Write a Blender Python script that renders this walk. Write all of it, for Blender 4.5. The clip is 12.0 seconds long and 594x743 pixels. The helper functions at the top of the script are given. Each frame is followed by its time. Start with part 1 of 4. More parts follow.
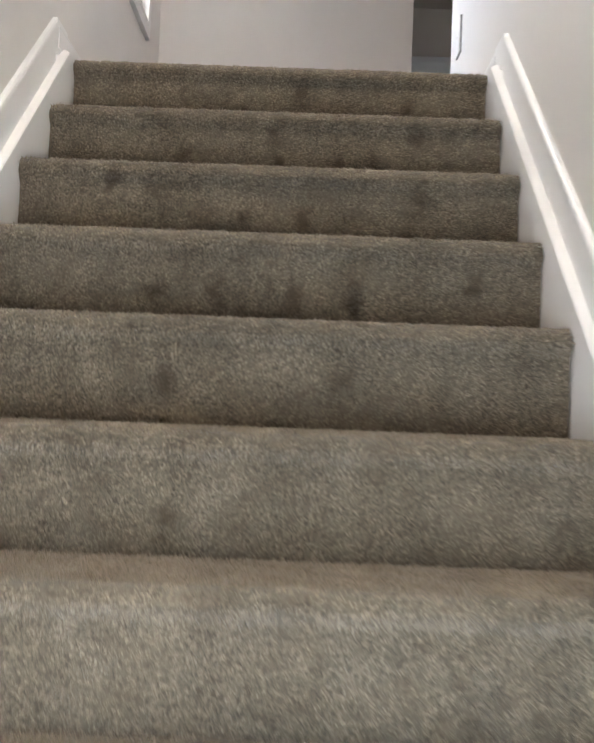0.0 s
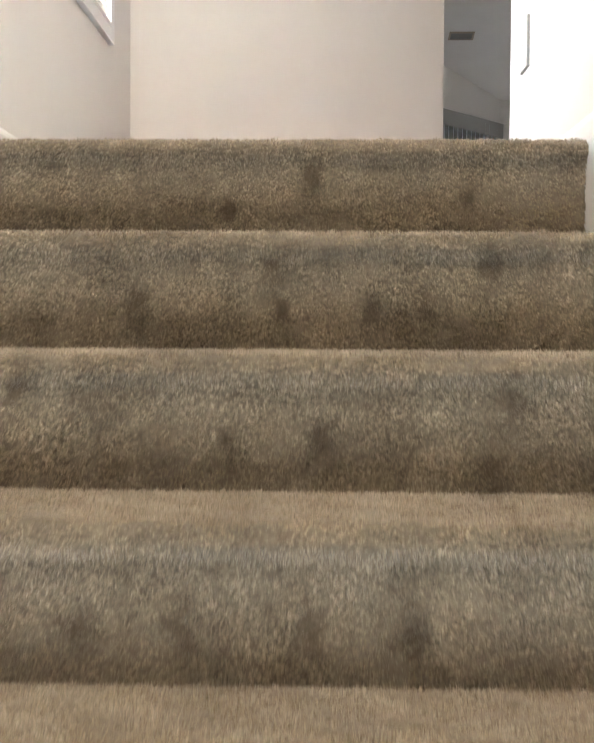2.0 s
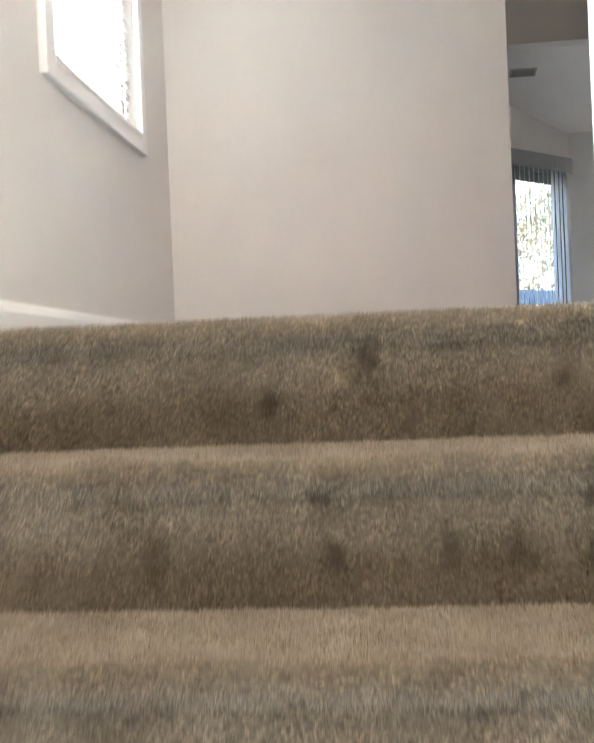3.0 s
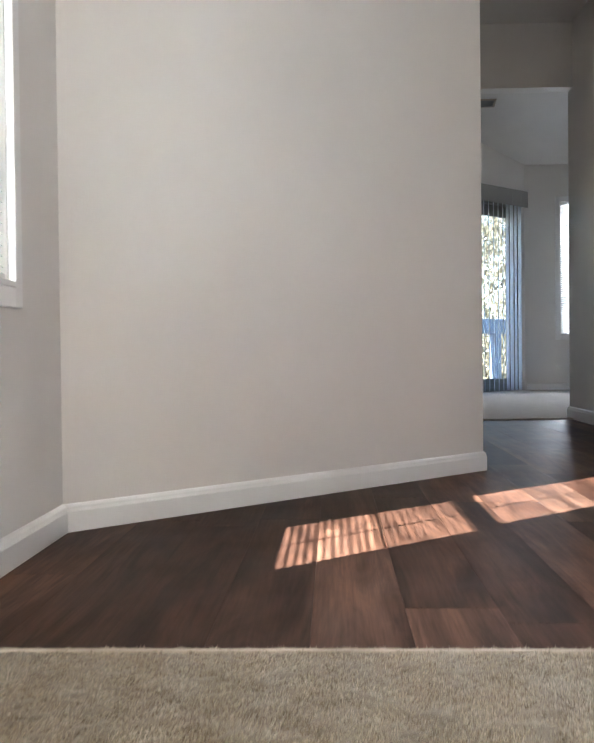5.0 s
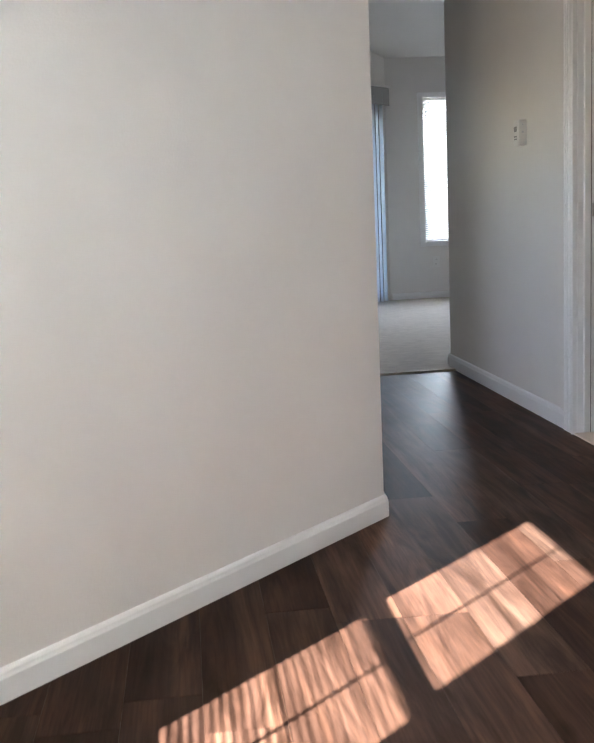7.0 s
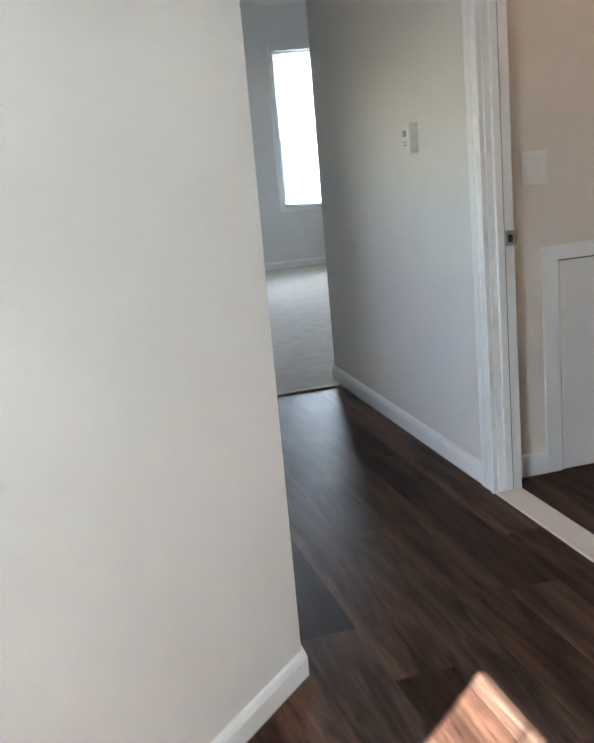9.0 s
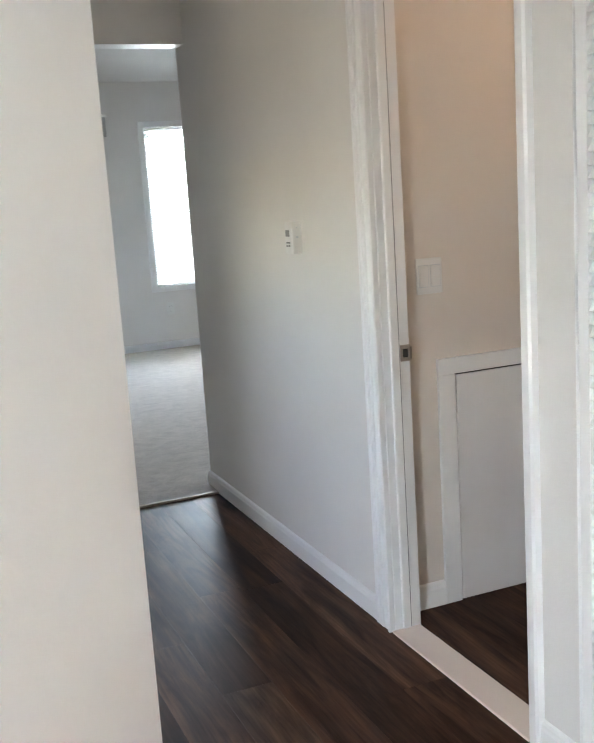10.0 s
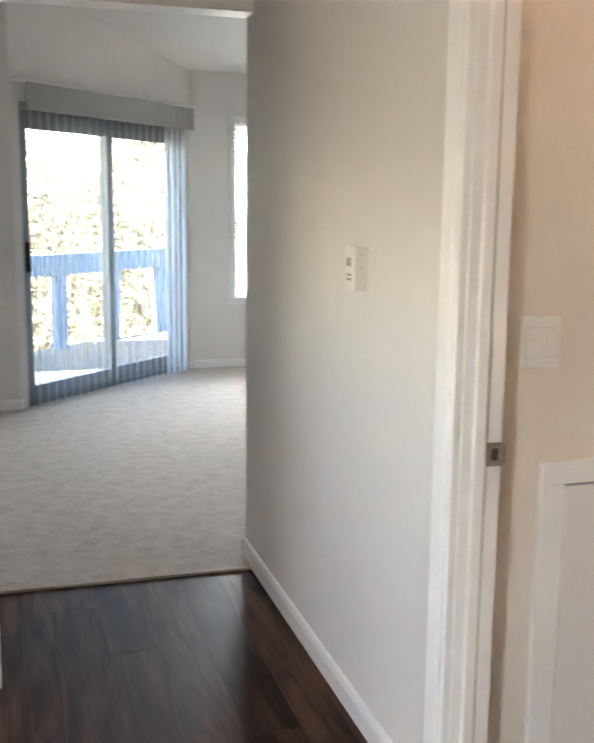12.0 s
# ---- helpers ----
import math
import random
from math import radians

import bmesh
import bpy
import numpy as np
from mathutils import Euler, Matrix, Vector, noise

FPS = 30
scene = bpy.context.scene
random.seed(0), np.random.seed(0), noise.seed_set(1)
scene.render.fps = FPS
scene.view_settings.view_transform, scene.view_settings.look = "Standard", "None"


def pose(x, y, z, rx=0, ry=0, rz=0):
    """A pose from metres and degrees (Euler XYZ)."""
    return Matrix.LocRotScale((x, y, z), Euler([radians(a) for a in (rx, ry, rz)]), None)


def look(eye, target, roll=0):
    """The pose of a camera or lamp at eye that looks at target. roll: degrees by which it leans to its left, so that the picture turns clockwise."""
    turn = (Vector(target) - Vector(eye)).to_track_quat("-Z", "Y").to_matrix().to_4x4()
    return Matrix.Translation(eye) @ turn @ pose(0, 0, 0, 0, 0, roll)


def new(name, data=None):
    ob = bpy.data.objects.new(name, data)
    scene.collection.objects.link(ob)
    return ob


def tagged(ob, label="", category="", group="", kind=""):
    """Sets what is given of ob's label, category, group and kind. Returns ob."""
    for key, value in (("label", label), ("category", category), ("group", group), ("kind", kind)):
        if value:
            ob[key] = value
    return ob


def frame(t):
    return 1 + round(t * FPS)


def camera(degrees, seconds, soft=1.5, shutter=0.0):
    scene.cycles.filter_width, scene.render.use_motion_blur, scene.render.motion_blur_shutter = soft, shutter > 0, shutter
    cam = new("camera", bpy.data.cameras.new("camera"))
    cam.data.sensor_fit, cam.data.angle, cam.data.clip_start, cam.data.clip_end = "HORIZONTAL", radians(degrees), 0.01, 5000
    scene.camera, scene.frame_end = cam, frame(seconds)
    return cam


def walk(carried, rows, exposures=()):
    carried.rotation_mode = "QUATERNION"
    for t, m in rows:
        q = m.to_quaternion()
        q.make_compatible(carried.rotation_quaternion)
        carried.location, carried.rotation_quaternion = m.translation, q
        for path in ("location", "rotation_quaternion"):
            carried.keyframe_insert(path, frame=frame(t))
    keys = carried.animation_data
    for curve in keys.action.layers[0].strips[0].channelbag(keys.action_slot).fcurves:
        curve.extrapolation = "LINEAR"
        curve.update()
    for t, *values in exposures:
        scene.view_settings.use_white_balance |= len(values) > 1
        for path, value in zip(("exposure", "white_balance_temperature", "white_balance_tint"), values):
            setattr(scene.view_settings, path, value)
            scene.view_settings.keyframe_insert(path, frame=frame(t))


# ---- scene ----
cam = camera(34.26, 12.0, soft=1.5, shutter=0.4)
walk(cam, [
    (0.0, pose(0.084, -2.446, -0.890, 92.54, -2.13, 0.19)),
    (0.5, pose(0.046, -2.197, -0.744, 91.58, 0.36, 2.15)),
    (1.0, pose(0.072, -2.024, -0.624, 90.30, -0.97, 1.69)),
    (1.5, pose(0.089, -1.867, -0.507, 88.66, -1.31, 3.54)),
    (2.0, pose(0.072, -1.693, -0.339, 87.88, -0.31, 1.40)),
    (2.5, pose(0.099, -1.522, -0.195, 87.61, -0.04, 2.55)),
    (2.8, pose(0.085, -1.432, -0.132, 88.79, 1.52, 5.43)),
    (3.0, pose(0.090, -1.376, -0.066, 89.72, 2.39, 5.63)),
    (3.1, pose(0.083, -1.345, -0.035, 90.08, 2.92, 5.45)),
    (4.8, pose(0.077, -0.834, 0.393, 88.41, 1.03, 3.96)),
    (5.0, pose(0.086, -0.758, 0.418, 89.00, 0.61, 2.15)),
    (5.5, pose(0.069, -0.623, 0.547, 86.78, -0.10, 2.09)),
    (6.0, pose(0.062, -0.420, 0.649, 83.77, 2.08, -4.54)),
    (6.2, pose(0.042, -0.381, 0.703, 81.52, 2.25, -6.56)),
    (6.5, pose(0.064, -0.259, 0.742, 82.53, 3.09, -7.15)),
    (6.7, pose(0.063, -0.185, 0.806, 82.06, 2.72, -6.09)),
    (8.3, pose(0.109, 0.341, 1.141, 76.30, 1.08, -12.20)),
    (8.5, pose(0.111, 0.379, 1.172, 75.75, 1.43, -11.66)),
    (9.0, pose(0.135, 0.646, 1.272, 76.17, 4.97, -15.82)),
    (9.5, pose(0.154, 0.782, 1.358, 78.73, 2.30, -20.69)),
    (9.8, pose(0.217, 0.926, 1.365, 79.57, 2.82, -22.43)),
    (10.0, pose(0.247, 1.016, 1.373, 79.51, 3.66, -23.28)),
    (10.5, pose(0.273, 1.261, 1.370, 78.17, 3.82, -30.15)),
    (11.0, pose(0.360, 1.478, 1.358, 78.07, 2.86, -33.43)),
    (11.5, pose(0.551, 1.622, 1.380, 79.16, -0.18, -25.74)),
    (12.0, pose(0.707, 1.808, 1.377, 80.24, -0.60, -16.62)),
], exposures=[(0.0, 4.25, 6200, 14), (0.5, 4.5, 6450, 15), (1.0, 4.6, 6700, 14), (2.0, 4.98, 6650, 13), (3.0, 4.85, 6350, 13), (5.0, 4.48, 6100, 12), (6.5, 4.65, 6080, 12), (8.5, 4.95, 5650, 4), (9.0, 5.08, 5750, 5), (10.5, 5.45, 6100, 8), (12.0, 5.65, 6550, 10)])

# ---- light ----
SUN_WAY = Vector((0.5725, 0.5155, -0.6375))
world = bpy.data.worlds.new("sky")
scene.world = world
world.use_nodes = True
wn = world.node_tree.nodes
sky = wn.new("ShaderNodeTexSky")
sky.sky_type = "NISHITA"
sky.sun_disc = False
sky.sun_elevation = radians(39.6)
sky.sun_rotation = math.atan2(-SUN_WAY.x, -SUN_WAY.y)
wn["Background"].inputs["Strength"].default_value = 0.06
world.node_tree.links.new(sky.outputs["Color"], wn["Background"].inputs["Color"])

sun = new("sun", bpy.data.lights.new("sun", "SUN"))
sun.data.energy, sun.data.angle, sun.data.color = 5.0, radians(0.5), (1.0, 0.93, 0.84)
sun.matrix_world = look((-6, -5.4, 8), Vector((-6, -5.4, 8)) + SUN_WAY)


def opening_lamp(name, eye, target, w, h, watts, color):
    """An area lamp standing in an opening, outside any glass, for daylight or fill."""
    la = bpy.data.lights.new(name, "AREA")
    la.shape, la.size, la.size_y, la.energy, la.color = "RECTANGLE", w, h, watts, color
    ob = new(name, la)
    ob.matrix_world = look(eye, target)
    return ob


opening_lamp("sky_light_stair_window", (-0.98, 0.80, 1.20), (0, 0.80, 1.15), 0.95, 1.45, 5.4, (0.92, 0.96, 1.0))
opening_lamp("sky_light_room_window", (2.95, 10.25, 1.35), (2.95, 0, 1.3), 1.0, 1.7, 9.5, (0.93, 0.96, 1.0))
# Warm fill lamp, added beyond the unseen side room to light the hall wall.
opening_lamp("fill_light_side_room", (-1.85, 3.80, 1.45), (0, 3.80, 1.35), 1.7, 0.6, 0.46, (1.0, 0.80, 0.60))
opening_lamp("sky_light_entry", (0.0, -2.97, -1.40), (0, 0, -1.75), 0.80, 0.9, 1.25, (0.70, 0.85, 1.0))


# ---- materials ----
def material(name, rough=0.6, metal=0.0, spec=0.4):
    m = bpy.data.materials.new(name)
    m.use_nodes = True
    b = m.node_tree.nodes["Principled BSDF"]
    b.inputs["Roughness"].default_value = rough
    b.inputs["Metallic"].default_value = metal
    b.inputs["Specular IOR Level"].default_value = spec
    return m, m.node_tree.nodes, m.node_tree.links, b


def place_of(N, L, scale=(1, 1, 1), random_shift=False):
    """World place, stretched by scale; with a shift of its own for each object where asked."""
    g = N.new("ShaderNodeNewGeometry")
    mp = N.new("ShaderNodeMapping")
    mp.inputs["Scale"].default_value = scale
    L.new(g.outputs["Position"], mp.inputs["Vector"])
    if random_shift:
        oi = N.new("ShaderNodeObjectInfo")
        mu = N.new("ShaderNodeMath")
        mu.operation = "MULTIPLY"
        mu.inputs[1].default_value = 37.0
        L.new(oi.outputs["Random"], mu.inputs[0])
        L.new(mu.outputs[0], mp.inputs["Location"])
    return mp.outputs["Vector"]


def noise_of(N, L, vec, scale, detail=4.0, rough=0.55, twist=0.0):
    n = N.new("ShaderNodeTexNoise")
    n.inputs["Scale"].default_value = scale
    n.inputs["Detail"].default_value = detail
    n.inputs["Roughness"].default_value = rough
    n.inputs["Distortion"].default_value = twist
    L.new(vec, n.inputs["Vector"])
    return n.outputs["Fac"]


def ramp_of(N, L, fac, stops):
    r = N.new("ShaderNodeValToRGB")
    e = r.color_ramp.elements
    while len(e) < len(stops):
        e.new(0.5)
    for s, (p, c) in zip(e, stops):
        s.position, s.color = p, (*c, 1)
    L.new(fac, r.inputs["Fac"])
    return r.outputs["Color"]


def mix_of(N, L, fac, a, b, how="MIX"):
    m = N.new("ShaderNodeMix")
    m.data_type, m.blend_type = "RGBA", how
    for sock, v in ((m.inputs["Factor"], fac), (m.inputs["A"], a), (m.inputs["B"], b)):
        if isinstance(v, (int, float)):
            sock.default_value = v
        elif isinstance(v, tuple):
            sock.default_value = (*v, 1)
        else:
            L.new(v, sock)
    return m.outputs["Result"]


def bump_of(N, L, height, b, strength, distance):
    bu = N.new("ShaderNodeBump")
    bu.inputs["Strength"].default_value = strength
    bu.inputs["Distance"].default_value = distance
    L.new(height, bu.inputs["Height"])
    L.new(bu.outputs["Normal"], b.inputs["Normal"])


def paint(name, color, rough, grain=220.0, relief=0.25, depth=0.0012, blotch=0.05):
    """Rolled paint: faint blotches and a fine orange-peel relief."""
    m, N, L, b = material(name, rough, spec=0.35)
    v = place_of(N, L)
    big = noise_of(N, L, v, 1.7, 5.0)
    low = tuple(c * (1 - blotch) for c in color)
    L.new(ramp_of(N, L, big, [(0.35, low), (0.65, color)]), b.inputs["Base Color"])
    bump_of(N, L, noise_of(N, L, v, grain, 3.0), b, relief, depth)
    return m


WALL = paint("wall_paint", (0.77, 0.745, 0.71), 0.42, 170.0, 0.35, 0.0014)
CEIL = paint("ceiling_paint", (0.78, 0.76, 0.73), 0.8, 90.0, 0.5, 0.002)
CLOSET = paint("closet_paint", (0.74, 0.68, 0.61), 0.6, 170.0, 0.3, 0.0014)
TRIM = paint("trim_enamel", (0.85, 0.845, 0.83), 0.32, 60.0, 0.08, 0.0006, 0.03)
PANELP = paint("panel_paint", (0.78, 0.76, 0.74), 0.5, 150.0, 0.2, 0.0008, 0.04)
GREY = paint("grey_plastic", (0.30, 0.30, 0.29), 0.4, 200.0, 0.05, 0.0003, 0.05)
PLASTIC = paint("white_plastic", (0.78, 0.77, 0.74), 0.38, 300.0, 0.05, 0.0003, 0.02)
SILL = paint("threshold_paint", (0.80, 0.71, 0.63), 0.45, 80.0, 0.15, 0.0008, 0.06)
STRIP = paint("tan_strip", (0.46, 0.39, 0.31), 0.5, 80.0, 0.15, 0.0008, 0.1)
DARK = paint("dark_gap", (0.03, 0.028, 0.026), 0.7, 80.0, 0.1, 0.0005, 0.1)
BLOCKER = paint("blocker_paint", (0.55, 0.53, 0.5), 0.7, 60.0, 0.2, 0.001, 0.1)
DECK = paint("deck_paint", (0.055, 0.085, 0.135), 0.6, 60.0, 0.3, 0.001, 0.15)
BRONZE = paint("door_frame_grey", (0.26, 0.26, 0.25), 0.45, 60.0, 0.05, 0.0004, 0.06)
PALE_DECK = paint("sun_bleached_deck", (0.11, 0.092, 0.068), 0.8, 30.0, 0.5, 0.002, 0.2)
ALU = paint("door_vinyl", (0.62, 0.64, 0.66), 0.4, 60.0, 0.05, 0.0004, 0.05)


def metal_material(name, color, rough):
    m, N, L, b = material(name, rough, 1.0)
    v = place_of(N, L, (1, 1, 8))
    L.new(ramp_of(N, L, noise_of(N, L, v, 300.0), [(0.3, tuple(c * 0.7 for c in color)), (0.7, color)]), b.inputs["Base Color"])
    return m


STEEL = metal_material("worn_steel", (0.55, 0.5, 0.45), 0.35)

STAINS = [(0.003, -0.235, 0.035), (-0.213, -0.294, 0.030), (0.325, -0.434, 0.035), (-0.052, -0.488, 0.026), (0.075, -0.478, 0.024),
          (-0.197, -0.667, 0.034), (-0.080, -0.668, 0.032), (0.171, -0.672, 0.032), (0.061, -0.674, 0.028), (-0.146, -0.840, 0.026),
          (0.154, -0.829, 0.024), (-0.106, -1.054, 0.026), (0.057, -0.062, 0.030), (0.334, -0.229, 0.026), (0.150, -0.290, 0.020), (0.235, -0.300, 0.022),
          (0.010, -0.300, 0.020), (0.335, -0.100, 0.024), (-0.090, -0.115, 0.018), (0.300, -0.520, 0.024), (-0.330, -0.400, 0.024), (0.400, -0.640, 0.024)]


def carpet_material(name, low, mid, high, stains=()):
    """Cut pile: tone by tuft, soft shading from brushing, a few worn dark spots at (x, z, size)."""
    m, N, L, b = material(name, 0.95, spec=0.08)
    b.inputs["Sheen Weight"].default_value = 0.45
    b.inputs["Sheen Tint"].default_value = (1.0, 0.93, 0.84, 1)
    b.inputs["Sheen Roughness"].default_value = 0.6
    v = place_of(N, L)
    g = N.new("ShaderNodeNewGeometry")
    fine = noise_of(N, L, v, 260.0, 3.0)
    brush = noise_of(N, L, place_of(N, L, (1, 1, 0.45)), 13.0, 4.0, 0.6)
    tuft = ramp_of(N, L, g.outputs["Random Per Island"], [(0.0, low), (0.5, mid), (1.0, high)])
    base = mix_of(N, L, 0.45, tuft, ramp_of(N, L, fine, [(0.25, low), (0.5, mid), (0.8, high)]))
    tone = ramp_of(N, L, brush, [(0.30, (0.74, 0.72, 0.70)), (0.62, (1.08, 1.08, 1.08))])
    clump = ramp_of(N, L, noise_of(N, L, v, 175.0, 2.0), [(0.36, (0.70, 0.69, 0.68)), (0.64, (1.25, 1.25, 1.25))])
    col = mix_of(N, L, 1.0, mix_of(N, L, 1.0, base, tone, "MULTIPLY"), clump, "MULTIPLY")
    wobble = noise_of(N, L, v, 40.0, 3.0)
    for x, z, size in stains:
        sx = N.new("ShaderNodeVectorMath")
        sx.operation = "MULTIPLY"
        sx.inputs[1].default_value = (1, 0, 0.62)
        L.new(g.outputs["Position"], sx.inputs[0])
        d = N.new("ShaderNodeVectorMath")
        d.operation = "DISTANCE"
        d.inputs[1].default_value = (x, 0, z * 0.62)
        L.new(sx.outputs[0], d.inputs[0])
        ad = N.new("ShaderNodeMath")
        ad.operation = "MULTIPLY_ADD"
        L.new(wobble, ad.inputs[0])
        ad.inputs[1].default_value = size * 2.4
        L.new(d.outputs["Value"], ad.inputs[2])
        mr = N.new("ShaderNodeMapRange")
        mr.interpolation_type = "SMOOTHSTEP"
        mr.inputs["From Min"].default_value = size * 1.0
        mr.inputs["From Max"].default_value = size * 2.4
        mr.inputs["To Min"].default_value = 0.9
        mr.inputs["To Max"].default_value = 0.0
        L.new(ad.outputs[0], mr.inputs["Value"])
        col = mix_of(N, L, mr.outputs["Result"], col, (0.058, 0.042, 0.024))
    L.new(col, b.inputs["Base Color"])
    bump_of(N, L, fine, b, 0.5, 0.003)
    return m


CARPET = carpet_material("stair_carpet", (0.108, 0.088, 0.060), (0.225, 0.186, 0.130), (0.40, 0.335, 0.24), STAINS)
# Backing darkened well below the pile tones, painting the shade between tufts.
SHADED_BACKING = carpet_material("carpet_backing_shaded", (0.060, 0.048, 0.031), (0.135, 0.110, 0.075), (0.21, 0.172, 0.12), STAINS)
ROOM_CARPET = carpet_material("room_carpet", (0.24, 0.21, 0.175), (0.36, 0.325, 0.28), (0.46, 0.42, 0.37))


def wood_material(name):
    """Dark walnut-look planks: each its own tone, broad figure, long grain, knots, satin wear."""
    m, N, L, b = material(name, 0.46, spec=0.065)
    grain_v = place_of(N, L, (13, 1.5, 13), True)
    fine_v = place_of(N, L, (150, 5, 150), True)
    oi = N.new("ShaderNodeObjectInfo")
    tone = ramp_of(N, L, oi.outputs["Random"], [(0.0, (0.032, 0.0165, 0.0115)), (0.35, (0.049, 0.0265, 0.0185)), (0.65, (0.066, 0.036, 0.025)),
                                               (0.85, (0.080, 0.044, 0.031)), (1.0, (0.070, 0.047, 0.036))])
    figure = ramp_of(N, L, noise_of(N, L, place_of(N, L, (7, 0.9, 7), True), 1.0, 3.0, 0.5, 0.8),
                     [(0.32, (0.55, 0.52, 0.50)), (0.5, (0.95, 0.95, 0.95)), (0.68, (1.45, 1.42, 1.36))])
    g1 = noise_of(N, L, grain_v, 1.0, 6.0, 0.62, 1.6)
    g2 = noise_of(N, L, fine_v, 1.0, 3.0, 0.6)
    streak = ramp_of(N, L, g1, [(0.35, (0.48, 0.45, 0.43)), (0.5, (0.98, 0.97, 0.96)), (0.65, (1.5, 1.44, 1.36))])
    hair = ramp_of(N, L, g2, [(0.35, (0.76, 0.74, 0.72)), (0.6, (1.1, 1.1, 1.1))])
    col = mix_of(N, L, 1.0, mix_of(N, L, 1.0, tone, streak, "MULTIPLY"), hair, "MULTIPLY")
    col = mix_of(N, L, 1.0, col, figure, "MULTIPLY")
    knot = N.new("ShaderNodeTexVoronoi")
    knot.inputs["Scale"].default_value = 1.0
    L.new(place_of(N, L, (5.5, 2.2, 5.5), True), knot.inputs["Vector"])
    spot = ramp_of(N, L, knot.outputs["Distance"], [(0.03, (0.35, 0.32, 0.30)), (0.10, (1.0, 1.0, 1.0))])
    L.new(mix_of(N, L, 0.8, col, spot, "MULTIPLY"), b.inputs["Base Color"])
    wear = noise_of(N, L, place_of(N, L), 5.0, 5.0)
    mr = N.new("ShaderNodeMapRange")
    mr.inputs["To Min"].default_value, mr.inputs["To Max"].default_value = 0.40, 0.56
    L.new(wear, mr.inputs["Value"])
    L.new(mr.outputs["Result"], b.inputs["Roughness"])
    bump_of(N, L, g2, b, 0.25, 0.0006)
    return m


WOOD = wood_material("dark_wood")


def glass_material(name):
    m = bpy.data.materials.new(name)
    m.use_nodes = True
    N, L = m.node_tree.nodes, m.node_tree.links
    N.remove(N["Principled BSDF"])
    t, gl, mx, lw = N.new("ShaderNodeBsdfTransparent"), N.new("ShaderNodeBsdfGlossy"), N.new("ShaderNodeMixShader"), N.new("ShaderNodeLayerWeight")
    gl.inputs["Roughness"].default_value = 0.02
    t.inputs["Color"].default_value = (0.95, 0.97, 0.97, 1)
    pw, ad = N.new("ShaderNodeMath"), N.new("ShaderNodeMath")
    pw.operation, ad.operation = "POWER", "MULTIPLY_ADD"
    pw.inputs[1].default_value = 5.0
    ad.inputs[1].default_value, ad.inputs[2].default_value = 0.8, 0.04
    L.new(lw.outputs["Facing"], pw.inputs[0])
    L.new(pw.outputs[0], ad.inputs[0])
    L.new(ad.outputs[0], mx.inputs["Fac"])
    L.new(t.outputs[0], mx.inputs[1])
    L.new(gl.outputs[0], mx.inputs[2])
    L.new(mx.outputs[0], N["Material Output"].inputs["Surface"])
    return m


GLASS = glass_material("window_glass")


def thin_material(name, color, through_part):
    """A thin slat or vane that lets some light through."""
    m, N, L, b = material(name, 0.55, spec=0.3)
    v = place_of(N, L)
    L.new(ramp_of(N, L, noise_of(N, L, v, 30.0), [(0.3, tuple(c * 0.94 for c in color)), (0.7, color)]), b.inputs["Base Color"])
    tr, mx = N.new("ShaderNodeBsdfTranslucent"), N.new("ShaderNodeMixShader")
    tr.inputs["Color"].default_value = (*color, 1)
    mx.inputs["Fac"].default_value = through_part
    L.new(b.outputs[0], mx.inputs[1])
    L.new(tr.outputs[0], mx.inputs[2])
    L.new(mx.outputs[0], N["Material Output"].inputs["Surface"])
    return m


SLAT = thin_material("blind_slat", (0.78, 0.77, 0.74), 0.15)
VANE = thin_material("fabric_vane", (0.70, 0.74, 0.78), 0.6)
VALANCE = paint("valance_fabric", (0.33, 0.33, 0.315), 0.8, 400.0, 0.3, 0.0006, 0.06)
LEAF = thin_material("leaf", (0.115, 0.108, 0.075), 0.45)
BARK = paint("bark", (0.09, 0.07, 0.055), 0.9, 40.0, 0.8, 0.01, 0.4)


def ground_material():
    m, N, L, b = material("lawn", 0.95, spec=0.1)
    v = place_of(N, L)
    L.new(ramp_of(N, L, noise_of(N, L, v, 0.6, 8.0, 0.7), [(0.3, (0.055, 0.050, 0.030)), (0.55, (0.085, 0.073, 0.048)), (0.75, (0.13, 0.105, 0.075))]), b.inputs["Base Color"])
    bump_of(N, L, noise_of(N, L, v, 60.0), b, 0.6, 0.02)
    return m


LAWN = ground_material()


# ---- builders ----
def mesh_object(name, bm, mat, smooth=False):
    bmesh.ops.recalc_face_normals(bm, faces=bm.faces)
    me = bpy.data.meshes.new(name)
    bm.to_mesh(me)
    bm.free()
    me.materials.append(mat)
    if smooth:
        me.polygons.foreach_set("use_smooth", [True] * len(me.polygons))
    return new(name, me)


def adopt(ob, parent):
    ob.parent = parent
    up = parent.matrix_basis.copy() if parent.parent is None else parent.parent.matrix_basis @ parent.matrix_parent_inverse @ parent.matrix_basis
    ob.matrix_parent_inverse = up.inverted()
    return ob


def part(name, bm, mat, parent, label="", smooth=False):
    ob = adopt(mesh_object(name, bm, mat, smooth), parent)
    return tagged(ob, label)


def thing(name, place, label, category, group="", kind=""):
    ob = new(name)
    ob.empty_display_size = 0.05
    ob.location = place
    bpy.context.view_layer.update()
    return tagged(ob, label, category, group, kind)


def structure(name, bm, mat, label, category, smooth=False):
    return tagged(mesh_object(name, bm, mat, smooth), label, category, kind="structure")


